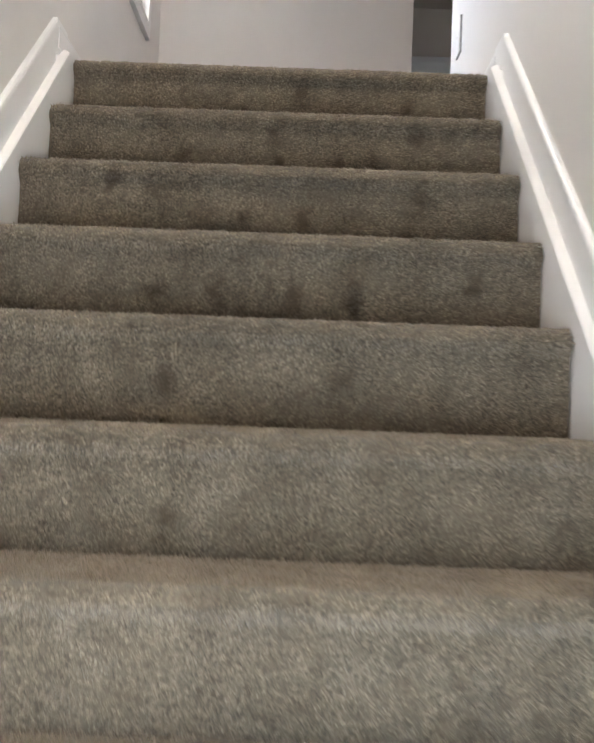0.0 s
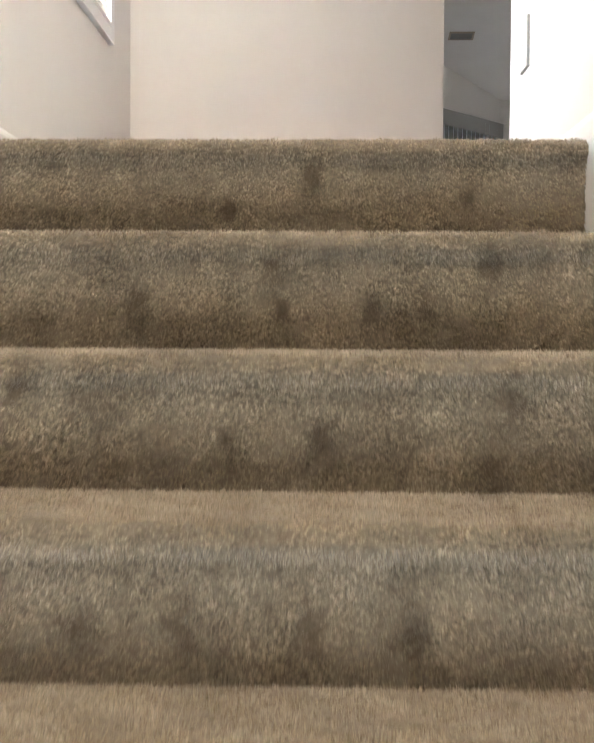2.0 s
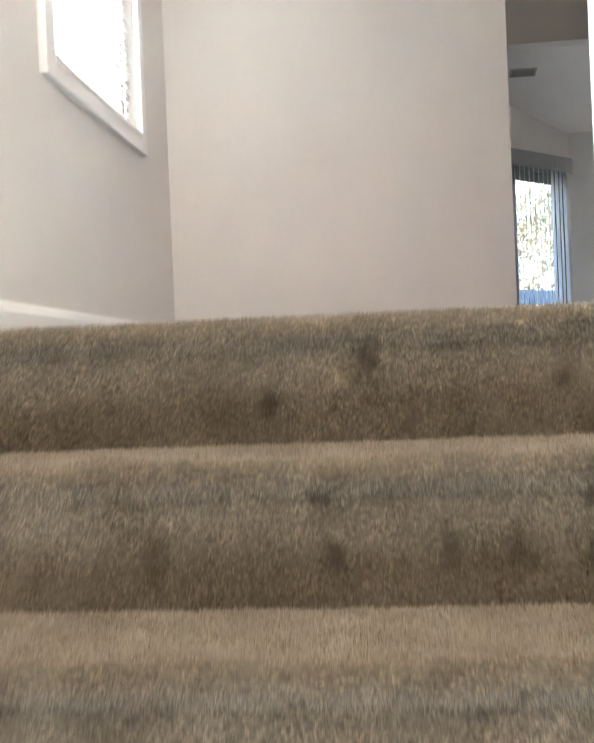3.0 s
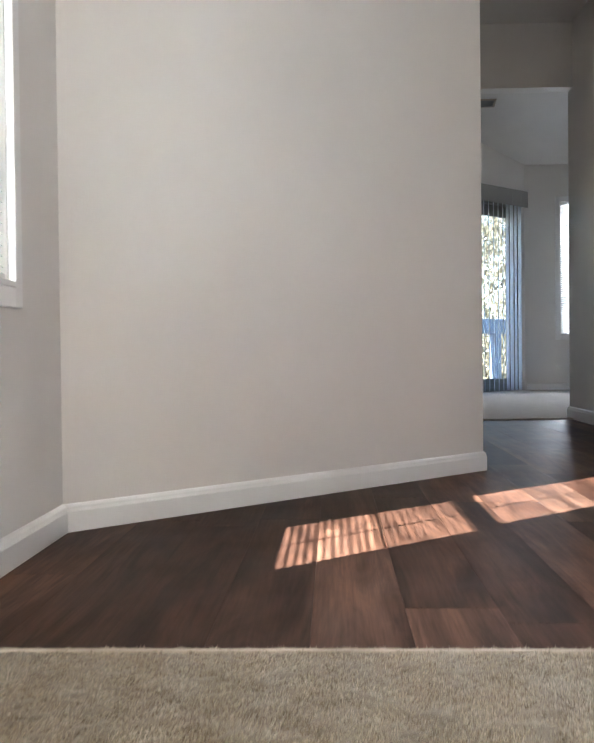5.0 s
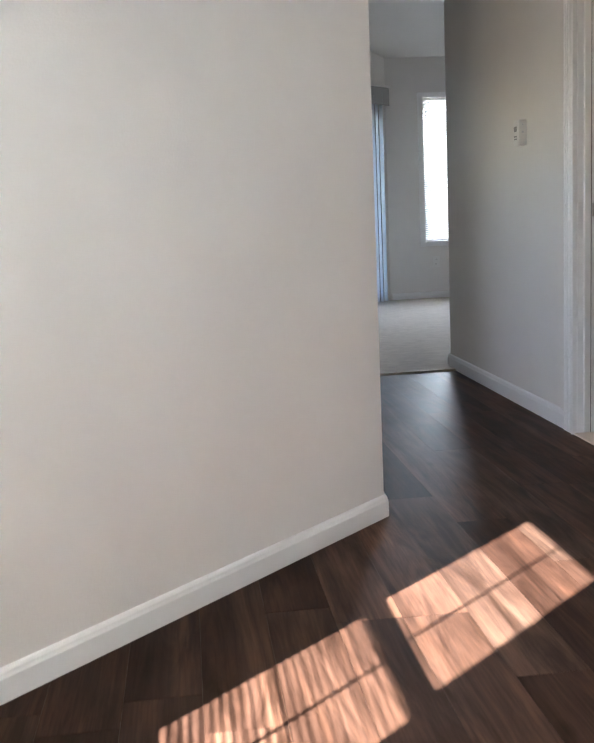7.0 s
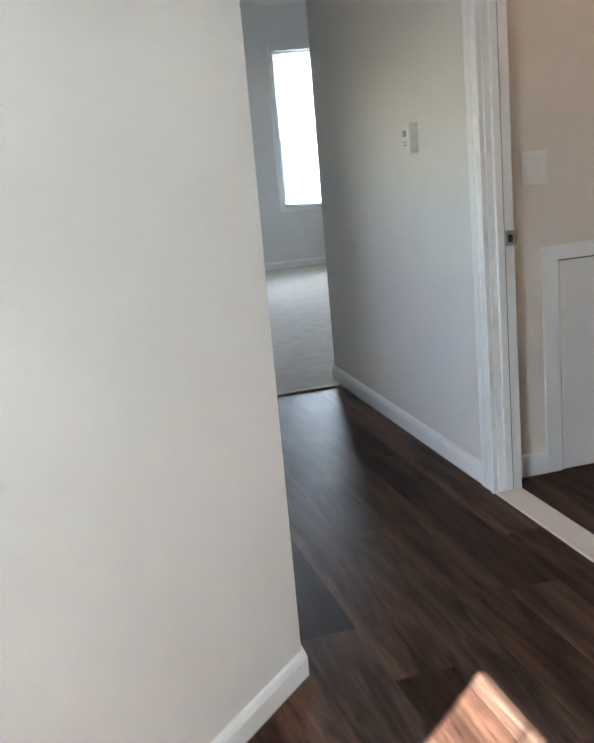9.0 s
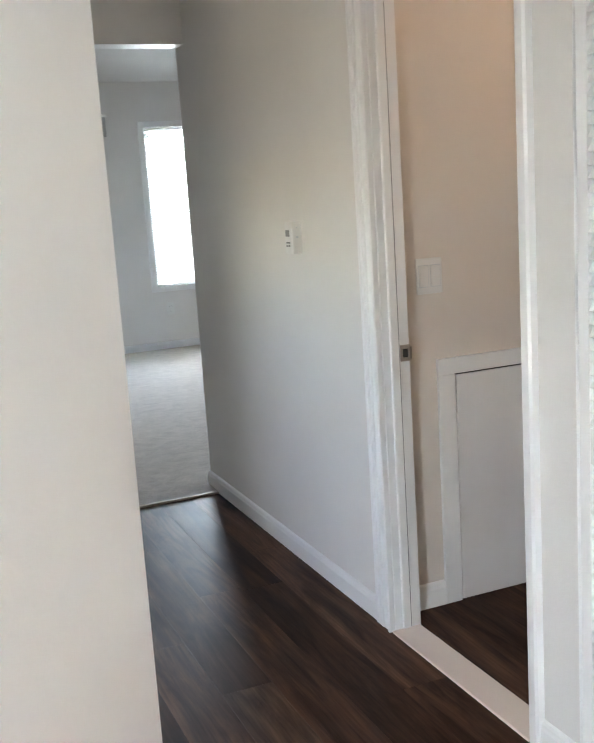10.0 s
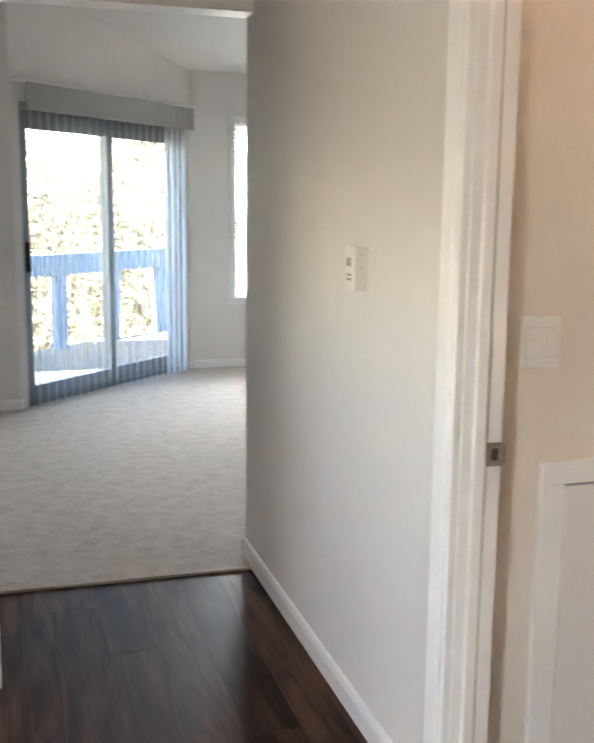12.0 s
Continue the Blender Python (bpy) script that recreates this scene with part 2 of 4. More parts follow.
def add_box(bm, x0, x1, y0, y1, z0, z1, bevel=0.0, m=None):
    b = bmesh.new()
    vs = [b.verts.new((x, y, z)) for x in (x0, x1) for y in (y0, y1) for z in (z0, z1)]
    for f in ((0, 1, 3, 2), (4, 6, 7, 5), (0, 4, 5, 1), (2, 3, 7, 6), (0, 2, 6, 4), (1, 5, 7, 3)):
        b.faces.new([vs[i] for i in f])
    if bevel:
        bmesh.ops.bevel(b, geom=b.edges[:], offset=bevel, segments=2, affect="EDGES", profile=0.6)
    join(bm, b, m)


def join(bm, b, m=None):
    at = {}
    for v in b.verts:
        at[v] = bm.verts.new(m @ v.co if m else v.co)
    for f in b.faces:
        bm.faces.new([at[v] for v in f.verts])
    b.free()


def box(*a, bevel=0.0, m=None):
    bm = bmesh.new()
    add_box(bm, *a, bevel=bevel, m=m)
    return bm


def loft(bm, rings, closed=True, caps=True):
    """Joins rings of points, each with the same count."""
    vr = [[bm.verts.new(p) for p in ring] for ring in rings]
    n = len(vr[0])
    for a, b in zip(vr, vr[1:]):
        for i in range(n if closed else n - 1):
            j = (i + 1) % n
            bm.faces.new((a[i], a[j], b[j], b[i]))
    if caps:
        bm.faces.new(vr[0])
        bm.faces.new(vr[-1][::-1])
    return bm


def prism_z(bm, poly, z0, z1):
    return loft(bm, [[(x, y, z) for x, y in poly] for z in (z0, z1)])


def prism_x(bm, poly, x0, x1):
    return loft(bm, [[(x, y, z) for y, z in poly] for x in (x0, x1)])


def sweep(path, profile):
    """A moulding along a line on the floor plan; the profile's first number goes to the left of the way."""
    bm = bmesh.new()
    pts = [Vector(p) for p in path]
    rings = []
    for i, p in enumerate(pts):
        d0 = (p - pts[i - 1]).normalized() if i else (pts[1] - p).normalized()
        d1 = (pts[i + 1] - p).normalized() if i + 1 < len(pts) else d0
        n0, n1 = Vector((-d0.y, d0.x)), Vector((-d1.y, d1.x))
        n = (n0 + n1).normalized()
        n = n / max(0.3, n.dot(n0))
        rings.append([(p.x + n.x * o, p.y + n.y * o, z) for o, z in profile])
    return loft(bm, rings)


def wall(name, p, q, z0, z1, thick, label, holes=(), mat=None):
    """A wall from p to q with its room face to the left of that way; holes are (s0, s1, low, high)."""
    bm = bmesh.new()
    p, q = Vector(p), Vector(q)
    length = (q - p).length
    d = (q - p) / length
    back = Vector((d.y, -d.x)) * thick
    ss = sorted({0.0, length, *[h[0] for h in holes], *[h[1] for h in holes]})
    zs = sorted({z0, z1, *[h[2] for h in holes], *[h[3] for h in holes]})
    solid = {}
    for i in range(len(ss) - 1):
        for k in range(len(zs) - 1):
            s, z = (ss[i] + ss[i + 1]) / 2, (zs[k] + zs[k + 1]) / 2
            solid[i, k] = not any(h[0] < s < h[1] and h[2] < z < h[3] for h in holes)
    cache = {}

    def vert(i, k, b):
        if (i, k, b) not in cache:
            o = p + d * ss[i] + (back if b else Vector((0, 0)))
            cache[i, k, b] = bm.verts.new((o.x, o.y, zs[k]))
        return cache[i, k, b]

    for (i, k), on in solid.items():
        if not on:
            continue
        for b in (0, 1):
            bm.faces.new([vert(i, k, b), vert(i + 1, k, b), vert(i + 1, k + 1, b), vert(i, k + 1, b)])
        for (a, c), e in (((i - 1, k), ((i, k), (i, k + 1))), ((i + 1, k), ((i + 1, k), (i + 1, k + 1))),
                          ((i, k - 1), ((i, k), (i + 1, k))), ((i, k + 1), ((i, k + 1), (i + 1, k + 1)))):
            if not solid.get((a, c), False):
                bm.faces.new([vert(*e[0], 0), vert(*e[1], 0), vert(*e[1], 1), vert(*e[0], 1)])
    return structure(name, bm, mat or WALL, label, "wall")


# ---- plan ----
RISE, GOING, HALF, STEPS = 0.1846, 0.213, 0.532, 14
XL, XR = -0.562, 0.562
CEILING = 2.44
LOW = -STEPS * RISE
Y_END = 0.858                 # where the stair wall ends on the landing
CARPET_END = 0.569            # carpet to wood on the landing
CORNER = (XL, 1.512)          # start of the slanting wall
NOSE = (0.616, 2.690)         # its outer corner
HALL_L, HALL_R = 0.616, 1.572
HEAD_Y, HEAD_Z, HEAD_T = 5.25, 2.045, 0.12
ROOM_Y, FAR_Y = HEAD_Y + HEAD_T, 9.80
SLANT_A, SLANT_B = (0.76, 8.39), (2.17, 9.80)

# stair well and landing
wall("wall_stair_left", CORNER, (XL, -4.5), LOW - 0.1, CEILING + 0.2, 0.135, "off-white painted stair wall with a window", [(0.367, 1.037, 0.570, 1.905)])
wall("wall_stair_right", (XR, -4.5), (XR, Y_END), LOW - 0.1, CEILING + 0.2, 0.12, "off-white painted stair wall ending at the landing")
wall("wall_landing_return", (XR + 0.12, Y_END), (HALL_R, Y_END), -0.3, CEILING + 0.2, 0.12, "off-white painted landing wall beside the stair")
wall("wall_entry", (-0.72, -2.84), (0.68, -2.84), LOW - 0.1, CEILING + 0.2, 0.12, "off-white entry wall behind the stair foot", [(0.27, 1.13, LOW, LOW + 1.75)])
wall("wall_slanting", NOSE, CORNER, -0.3, CEILING + 0.2, 0.12, "off-white painted slanting wall facing the stairs")
# hall
wall("wall_hall_left", (HALL_L, HEAD_Y + 0.12), NOSE, -0.3, CEILING + 0.2, 0.115, "off-white painted hall wall with an opening to a side room", [(0.86, 2.22, 0.0, 2.04)])
# Unseen side room, added to let lamp light reach the hall's right wall.
wall("wall_side_room_west", (-1.7, 4.95), (-1.7, 2.95), -0.3, CEILING + 0.2, 0.1, "unseen added side room wall with an opening for the lamp", [(0.15, 1.85, 1.15, 1.55)])
wall("wall_side_room_north", (0.50, 4.95), (-1.7, 4.95), -0.3, CEILING + 0.2, 0.1, "plain wall of the unseen added side room")
wall("wall_side_room_south", (-1.7, 2.95), (0.50, 2.95), -0.3, CEILING + 0.2, 0.1, "plain wall of the unseen added side room")
# Unseen slab, added outside only to keep sun off the side room's opening.
structure("sun_block_side_room", box(-3.2, -1.82, 1.5, 5.6, 2.16, 2.28, bevel=0.01), BLOCKER, "unseen slab added to keep sun out of the side room", "roof")
structure("floor_side_room", box(-1.75, 0.615, 2.9, 5.0, -0.05, -0.002), ROOM_CARPET, "beige carpet of the unseen added side room", "floor")
DOOR_Y0, DOOR_Y1, DOOR_Z = 2.828, 3.525, 2.04
FOLD_Y0, FOLD_Y1 = 2.045, 2.652
wall("wall_hall_right", (HALL_R, Y_END - 0.1), (HALL_R, ROOM_Y), -0.3, CEILING + 0.2, 0.086, "off-white painted hall wall with a doorway",
     [(FOLD_Y0 - Y_END + 0.1, FOLD_Y1 - Y_END + 0.1, 0.0, 2.04), (DOOR_Y0 - Y_END + 0.08, DOOR_Y1 - Y_END + 0.12, 0.0, DOOR_Z + 0.02)])
structure("wall_header", box(HALL_L - 0.115, HALL_R + 0.115, HEAD_Y, ROOM_Y, HEAD_Z, 3.9), WALL, "painted header over the hall opening", "wall")
# far room
wall("wall_room_near_right", (HALL_R + 0.115, ROOM_Y), (4.6, ROOM_Y), -0.3, 3.9, 0.12, "off-white near wall of the carpeted room")
wall("wall_room_near_left", (-2.0, ROOM_Y), (HALL_L - 0.115, ROOM_Y), -0.3, 3.9, 0.12, "off-white near wall of the carpeted room")
wall("wall_room_right", (4.6, ROOM_Y), (4.6, FAR_Y), -0.3, 3.9, 0.12, "off-white side wall of the carpeted room")
wall("wall_room_far", (4.6, FAR_Y), SLANT_B, -0.3, 2.9, 0.14, "off-white far wall with a tall window", [(1.29, 2.05, 0.60, 2.045)])
SL = (Vector(SLANT_B) - Vector(SLANT_A)).length
wall("wall_room_slant", SLANT_B, SLANT_A, -0.3, 3.4, 0.14, "off-white slanting wall with a sliding door", [(0.08, 1.92, 0.0, 2.03)])
wall("wall_room_back_left", SLANT_A, (-2.0, SLANT_A[1]), -0.3, 3.6, 0.12, "off-white wall beside the sliding door")
wall("wall_room_left", (-2.0, SLANT_A[1]), (-2.0, ROOM_Y), -0.3, 3.9, 0.12, "off-white side wall of the carpeted room")
# laundry closet and folding-door closet
CLOSET_X, CLOSET_Y = HALL_R + 0.086, 3.631
wall("wall_closet_far", (3.1, CLOSET_Y), (CLOSET_X, CLOSET_Y), -0.3, CEILING + 0.2, 0.10, "tan painted closet wall with an access panel", mat=CLOSET)
wall("wall_closet_back", (3.1, 2.72), (3.1, CLOSET_Y), -0.3, CEILING + 0.2, 0.10, "tan painted closet back wall", mat=CLOSET)
wall("wall_closet_near", (CLOSET_X, 2.74), (3.1, 2.74), -0.3, CEILING + 0.2, 0.05, "tan painted closet side wall", mat=CLOSET)
wall("wall_fold_closet_back", (CLOSET_X + 0.6, 1.95), (CLOSET_X + 0.6, 2.69), -0.3, CEILING + 0.2, 0.1, "plain wall inside the louvred closet")
wall("wall_fold_closet_side", (CLOSET_X, 1.95), (CLOSET_X + 0.6, 1.95), -0.3, CEILING + 0.2, 0.1, "plain wall inside the louvred closet")

structure("ceiling_side_room", box(-1.85, -0.9, 2.85, 5.05, CEILING, CEILING + 0.15), CEIL, "flat off-white ceiling of the unseen added side room", "ceiling")
structure("ceiling", box(-0.9, 3.3, -4.7, ROOM_Y - 0.005, CEILING, CEILING + 0.15), CEIL, "flat off-white textured ceiling over stairs and hall", "ceiling")
SLOPE = 0.247
bm = bmesh.new()
ya, yb = ROOM_Y - 0.02, FAR_Y + 0.2
za, zb = 2.445 + SLOPE * (FAR_Y - ya), 2.445 - SLOPE * 0.2
prism_x(bm, [(ya, za), (yb, zb), (yb, zb + 0.15), (ya, za + 0.15)], -2.2, 4.8)
structure("ceiling_room", bm, CEIL, "sloping off-white ceiling of the carpeted room", "ceiling")
structure("floor_entry", box(-0.8, 0.8, -4.75, -2.7, LOW - 0.15, LOW), WOOD, "dark wood entry floor at the stair foot", "floor")

# baseboards
BASE = [(0.0, 0.0), (0.013, 0.0), (0.013, 0.060), (0.0105, 0.068), (0.0095, 0.074), (0.006, 0.080), (0.0, 0.083)]


LOW_BASE = [(o, z * 0.81) for o, z in BASE]
HALL_BASE = [(o, z * 0.92) for o, z in BASE]


def baseboard(path, label="white painted baseboard with a moulded top", prof=BASE):
    return structure("baseboard", sweep(path, prof), TRIM, label, "baseboard")


baseboard([(HALL_L, ROOM_Y), (HALL_L, 4.597)])
baseboard([(HALL_L, 3.063), NOSE, CORNER, (XL, -0.09)], prof=LOW_BASE)
baseboard([(XR, 0.0), (XR, Y_END), (XR + 0.3, Y_END)], prof=LOW_BASE)
baseboard([(XR + 0.3, Y_END), (HALL_R, Y_END), (HALL_R, FOLD_Y0 - 0.07)])
baseboard([(HALL_R, FOLD_Y1 + 0.004), (HALL_R, 2.779)], "short white baseboard between two door openings")
baseboard([(HALL_R, 3.627), (HALL_R, ROOM_Y), (4.6, ROOM_Y), (4.6, FAR_Y), (SLANT_B[0] + 0.02, FAR_Y)], prof=HALL_BASE)
baseboard([(SLANT_A[0] + 0.015, SLANT_A[1] + 0.015), SLANT_A, (-2.0, SLANT_A[1]), (-2.0, ROOM_Y), (HALL_L - 0.0, ROOM_Y)])
baseboard([(1.816, CLOSET_Y), (CLOSET_X, CLOSET_Y)])


# ---- stairs ----
def step_profile(i, last_tread):
    """Riser, round nosing and tread of one carpeted step, as (y, z) from the riser's foot to the tread's back."""
    y, z = -(i - 1) * GOING, 0.005 - (i - 1) * RISE
    pts = [(y + 0.014, z - RISE - 0.004 + k * (RISE - 0.04) / 12) for k in range(13)]
    for k in range(1, 9):
        a2 = math.pi - (k / 8) * math.pi / 2
        pts.append((y + 0.024 + 0.026 * math.cos(a2), z - 0.028 + 0.028 * math.sin(a2)))
    n = max(3, int(last_tread / 0.016))
    pts += [(y + 0.026 + k * (last_tread - 0.01) / n, z) for k in range(1, n + 1)]
    return pts


def dense(pts, step):
    out = [pts[0]]
    for a, b in zip(pts, pts[1:]):
        n = max(1, round(math.dist(a, b) / step))
        out += [(a[0] + (b[0] - a[0]) * k / n, a[1] + (b[1] - a[1]) * k / n) for k in range(1, n + 1)]
    return out


def carpet_step(i, parent, fine):
    tread = CARPET_END if i == 1 else GOING
    wide = XR if i == 1 else HALF
    pts = dense(step_profile(i, tread), 0.008 if fine else 0.03)
    nx = 150 if fine else 30
    P = np.array(pts)
    T = np.gradient(P, axis=0)
    T /= np.linalg.norm(T, axis=1)[:, None]
    Nn = np.stack([-T[:, 1], T[:, 0]], 1)
    rows = []
    for (y, z), (ny, nz) in zip(P, Nn):
        w = HALF if z < -0.015 - (i - 1) * RISE or i > 1 else wide
        row = []
        for k in range(nx + 1):
            x = -w + 2 * w * k / nx
            h = 0.0032 * noise.noise((x * 28, y * 28, z * 28)) + 0.0036 * noise.noise((x * 85, y * 85, z * 85)) if fine else 0.0
            edge = min(1.0, (w - abs(x)) / 0.02)
            row.append((x, y + ny * h, z + nz * h - 0.006 * (1 - edge)))
        rows.append(row)
    verts = [v for r in rows for v in r]
    faces = [(a * (nx + 1) + k, a * (nx + 1) + k + 1, (a + 1) * (nx + 1) + k + 1, (a + 1) * (nx + 1) + k) for a in range(len(rows) - 1) for k in range(nx)]
    me = bpy.data.meshes.new("step")
    me.from_pydata(verts, [], faces)
    me.materials.append(SHADED_BACKING if fine else CARPET)
    me.polygons.foreach_set("use_smooth", [True] * len(me.polygons))
    me.flip_normals()
    st = adopt(new("step", me), parent)
    if fine:
        pile(P, Nn, HALF if i > 1 else wide - 0.02, st, i)
    return st


def pile(P, Nn, w, parent, seed):
    """Tufts of the cut pile, too small to pick apart, over one step."""
    rng = np.random.default_rng(seed)
    seg = np.linalg.norm(np.diff(P, axis=0), axis=1)
    along = np.concatenate([[0], np.cumsum(seg)])
    n = int(along[-1] * 2 * w / 0.0029 ** 2)
    s = rng.uniform(0.004, along[-1] - 0.001, n)
    x = rng.uniform(-w + 0.002, w - 0.002, n)
    # short creases where the pile parts over the nosing
    z = np.interp(s, along, P[:, 1])
    bend = np.exp(-((z - P[:, 1].max() + 0.024) / 0.020) ** 2)
    furrow = np.sin(s * 640 + 2.4 * np.sin(x * 23 + seed) + 1.7 * np.sin(x * 67 + 2 * seed) + 1.2 * np.sin(x * 151))
    broken = 0.6 + 0.5 * np.sin(x * 97 + 5 * np.sin(s * 130) + seed)
    stay = rng.uniform(0, 1, n) > bend * np.clip((-furrow - 0.45) * 3.0, 0, 0.95) * broken
    s, x, bend, furrow = s[stay], x[stay], bend[stay], furrow[stay]
    n = len(s)
    y, z = np.interp(s, along, P[:, 0]), np.interp(s, along, P[:, 1])
    nrm = np.stack([np.zeros(n), np.interp(s, along, Nn[:, 0]), np.interp(s, along, Nn[:, 1])], 1)
    nrm /= np.linalg.norm(nrm, axis=1)[:, None]
    base = np.stack([x, y, z], 1)
    tx = np.tile([1.0, 0, 0], (n, 1))
    ty = np.cross(nrm, tx)
    clump = np.stack([np.sin(x * 61 + y * 43) + np.sin(z * 77 - x * 29 + seed), np.cos(x * 53 - z * 67) + np.sin(y * 71 + x * 37)], 1) * 0.0008
    lump = np.sin(x * 310 + 9 * np.sin(s * 97)) * np.sin(s * 290 + 7 * np.sin(x * 83)) + np.sin(x * 131 - s * 173 + seed)
    h = rng.uniform(0.0032, 0.0056, n) * (1 + 0.28 * lump)
    h *= 1 + bend * np.clip(0.25 + 1.1 * furrow, -0.85, 0.9)
    lean = rng.normal(0, 0.0016, (n, 2)) + clump
    lean[:, 1] -= bend * 0.0015
    tip = base + nrm * h[:, None] + tx * lean[:, :1] + ty * lean[:, 1:]
    tip[:, 2] -= 0.0012
    turn = rng.uniform(0, 2 * math.pi, n)
    rad = rng.uniform(0.0016, 0.0026, n)
    V = np.empty((n, 4, 3))
    for k in range(3):
        a = turn + k * 2 * math.pi / 3
        V[:, k] = base - nrm * 0.001 + tx * (np.cos(a) * rad)[:, None] + ty * (np.sin(a) * rad)[:, None]
    V[:, 3] = tip
    o = np.arange(n)[:, None] * 4
    F = np.concatenate([o + np.array([[0, 1, 3]]), o + np.array([[1, 2, 3]]), o + np.array([[2, 0, 3]])], 1).reshape(-1)
    me = bpy.data.meshes.new("carpet_pile")
    me.vertices.add(n * 4)
    me.vertices.foreach_set("co", V.reshape(-1))
    me.loops.add(len(F))
    me.loops.foreach_set("vertex_index", F)
    me.polygons.add(n * 3)
    me.polygons.foreach_set("loop_start", np.arange(n * 3) * 3)
    me.polygons.foreach_set("loop_total", np.full(n * 3, 3))
    me.update(calc_edges=True)
    me.materials.append(CARPET)
    tagged(adopt(new("carpet_pile", me), parent), kind="stuff")


stairs = thing("staircase", (0, -2.8, LOW), "straight staircase covered in taupe cut-pile carpet with worn spots", "stairs", kind="structure")
for i in range(1, STEPS + 1):
    carpet_step(i, stairs, i <= 9)
# solid body under the carpet
bm = bmesh.new()
body = [(0.5, -0.02)]
for i in range(1, STEPS + 1):
    y, z = -(i - 1) * GOING, -(i - 1) * RISE
    body += [(y + 0.03, z - 0.012), (y + 0.03, z - RISE - 0.012)]
body += [(0.5, LOW - 0.012)]
prism_x(bm, body, -HALF + 0.004, HALF - 0.004)
part("stair_body", bm, DARK, stairs)


def skirt(side):
    """White boards along the steps: a thick one with a flat top, and a thin one with a rounded top behind it."""
    k = RISE / GOING
    foot = -(STEPS - 1) * GOING - 0.15
    wall_x, face = (XL, -HALF) if side < 0 else (XR, HALF)
    near = face + side * 0.0015
    flat = 0.006                                    # height at which the boards level out on the landing
    rise, back = 0.043, 0.056
    bm = bmesh.new()
    rings = []
    for y in (foot, (flat - rise) / k - 0.03, (flat - rise) / k, (flat - rise) / k + 0.012, 0.02):
        low = max(k * y - 0.35, k * foot - 0.35) if y < 0 else -0.3
        top = min(k * y + rise, flat)
        rings.append([(near, y, low), (near, y, top - 0.003), (near + side * 0.003, y, top), (wall_x, y, top + back - rise), (wall_x, y, low)])
    loft(bm, rings)
    part("board", bm, TRIM, skirts[side])
    m = [(0.0, 0.045), (0.011, 0.045), (0.011, 0.142), (0.0095, 0.150), (0.006, 0.157), (0.0, 0.162)]
    turn_y = (0.0672 - 0.162) / k
    bm = bmesh.new()
    loft(bm, [[(wall_x - side * o, y, k * y + z) for o, z in m] for y in (foot, turn_y)])
    part("moulding", bm, TRIM, skirts[side])
    bm = bmesh.new()
    prism_x(bm, [(turn_y, -0.02), (0.0, 0.0), (0.0, 0.0672), (turn_y, 0.0672)], min(wall_x, wall_x - side * 0.0107), max(wall_x, wall_x - side * 0.0107))
    part("end_block", bm, TRIM, skirts[side])


skirts = {s: thing("stair_skirt", (s * 0.55, -2.8, LOW), "white enamelled skirting board along the carpeted stairs", "skirting", "skirtings of the stairs", "structure") for s in (-1, 1)}
for s in (-1, 1):
    skirt(s)

structure("carpet_trim", box(XL + 0.014, XR, CARPET_END - 0.003, CARPET_END + 0.008, -0.004, 0.009, bevel=0.002), STRIP, "pale strip between carpet and wood floor", "trim")


# ---- doorway of the laundry closet ----
def casing(name, prof, z1, parent):
    """Upright casing on the hall's right wall; prof is (y, stand-off) round its outline."""
    bm = bmesh.new()
    prism_z(bm, [(HALL_R - o, y) for y, o in prof], 0.0, z1)
    return part(name, bm, TRIM, parent)


door_1 = thing("door_1", (HALL_R, 3.17, 0), "open doorway with a white fluted casing and jamb", "doorway", kind="structure")
y = DOOR_Y1
casing("casing", [(y + 0.102, 0.0), (y + 0.102, 0.012), (y + 0.096, 0.018), (y + 0.088, 0.018), (y + 0.084, 0.012), (y + 0.080, 0.018), (y + 0.070, 0.018),
                  (y + 0.066, 0.012), (y + 0.062, 0.018), (y + 0.052, 0.018), (y + 0.048, 0.012), (y + 0.044, 0.016), (y + 0.022, 0.014),
                  (y + 0.019, 0.020), (y + 0.008, 0.022), (y + 0.004, 0.018), (y + 0.004, 0.0)], DOOR_Z + 0.08, door_1)
y = DOOR_Y0
casing("casing", [(y - 0.004, 0.0), (y - 0.004, 0.014), (y - 0.010, 0.017), (y - 0.022, 0.017), (y - 0.026, 0.021), (y - 0.040, 0.022), (y - 0.046, 0.016), (y - 0.048, 0.0)], DOOR_Z + 0.08, door_1)
part("casing", box(HALL_R - 0.016, HALL_R, DOOR_Y0 - 0.046, DOOR_Y1 + 0.10, DOOR_Z + 0.082, DOOR_Z + 0.16, bevel=0.003), TRIM, door_1)
part("jamb", box(HALL_R - 0.001, CLOSET_X + 0.003, DOOR_Y1, DOOR_Y1 + 0.02, 0.0, DOOR_Z + 0.02, bevel=0.001), TRIM, door_1)
part("jamb", box(HALL_R - 0.001, CLOSET_X + 0.004, DOOR_Y0 - 0.02, DOOR_Y0, 0.0, DOOR_Z + 0.02, bevel=0.001), TRIM, door_1)
part("jamb", box(HALL_R - 0.001, CLOSET_X + 0.004, DOOR_Y0, DOOR_Y1, DOOR_Z, DOOR_Z + 0.02, bevel=0.001), TRIM, door_1)
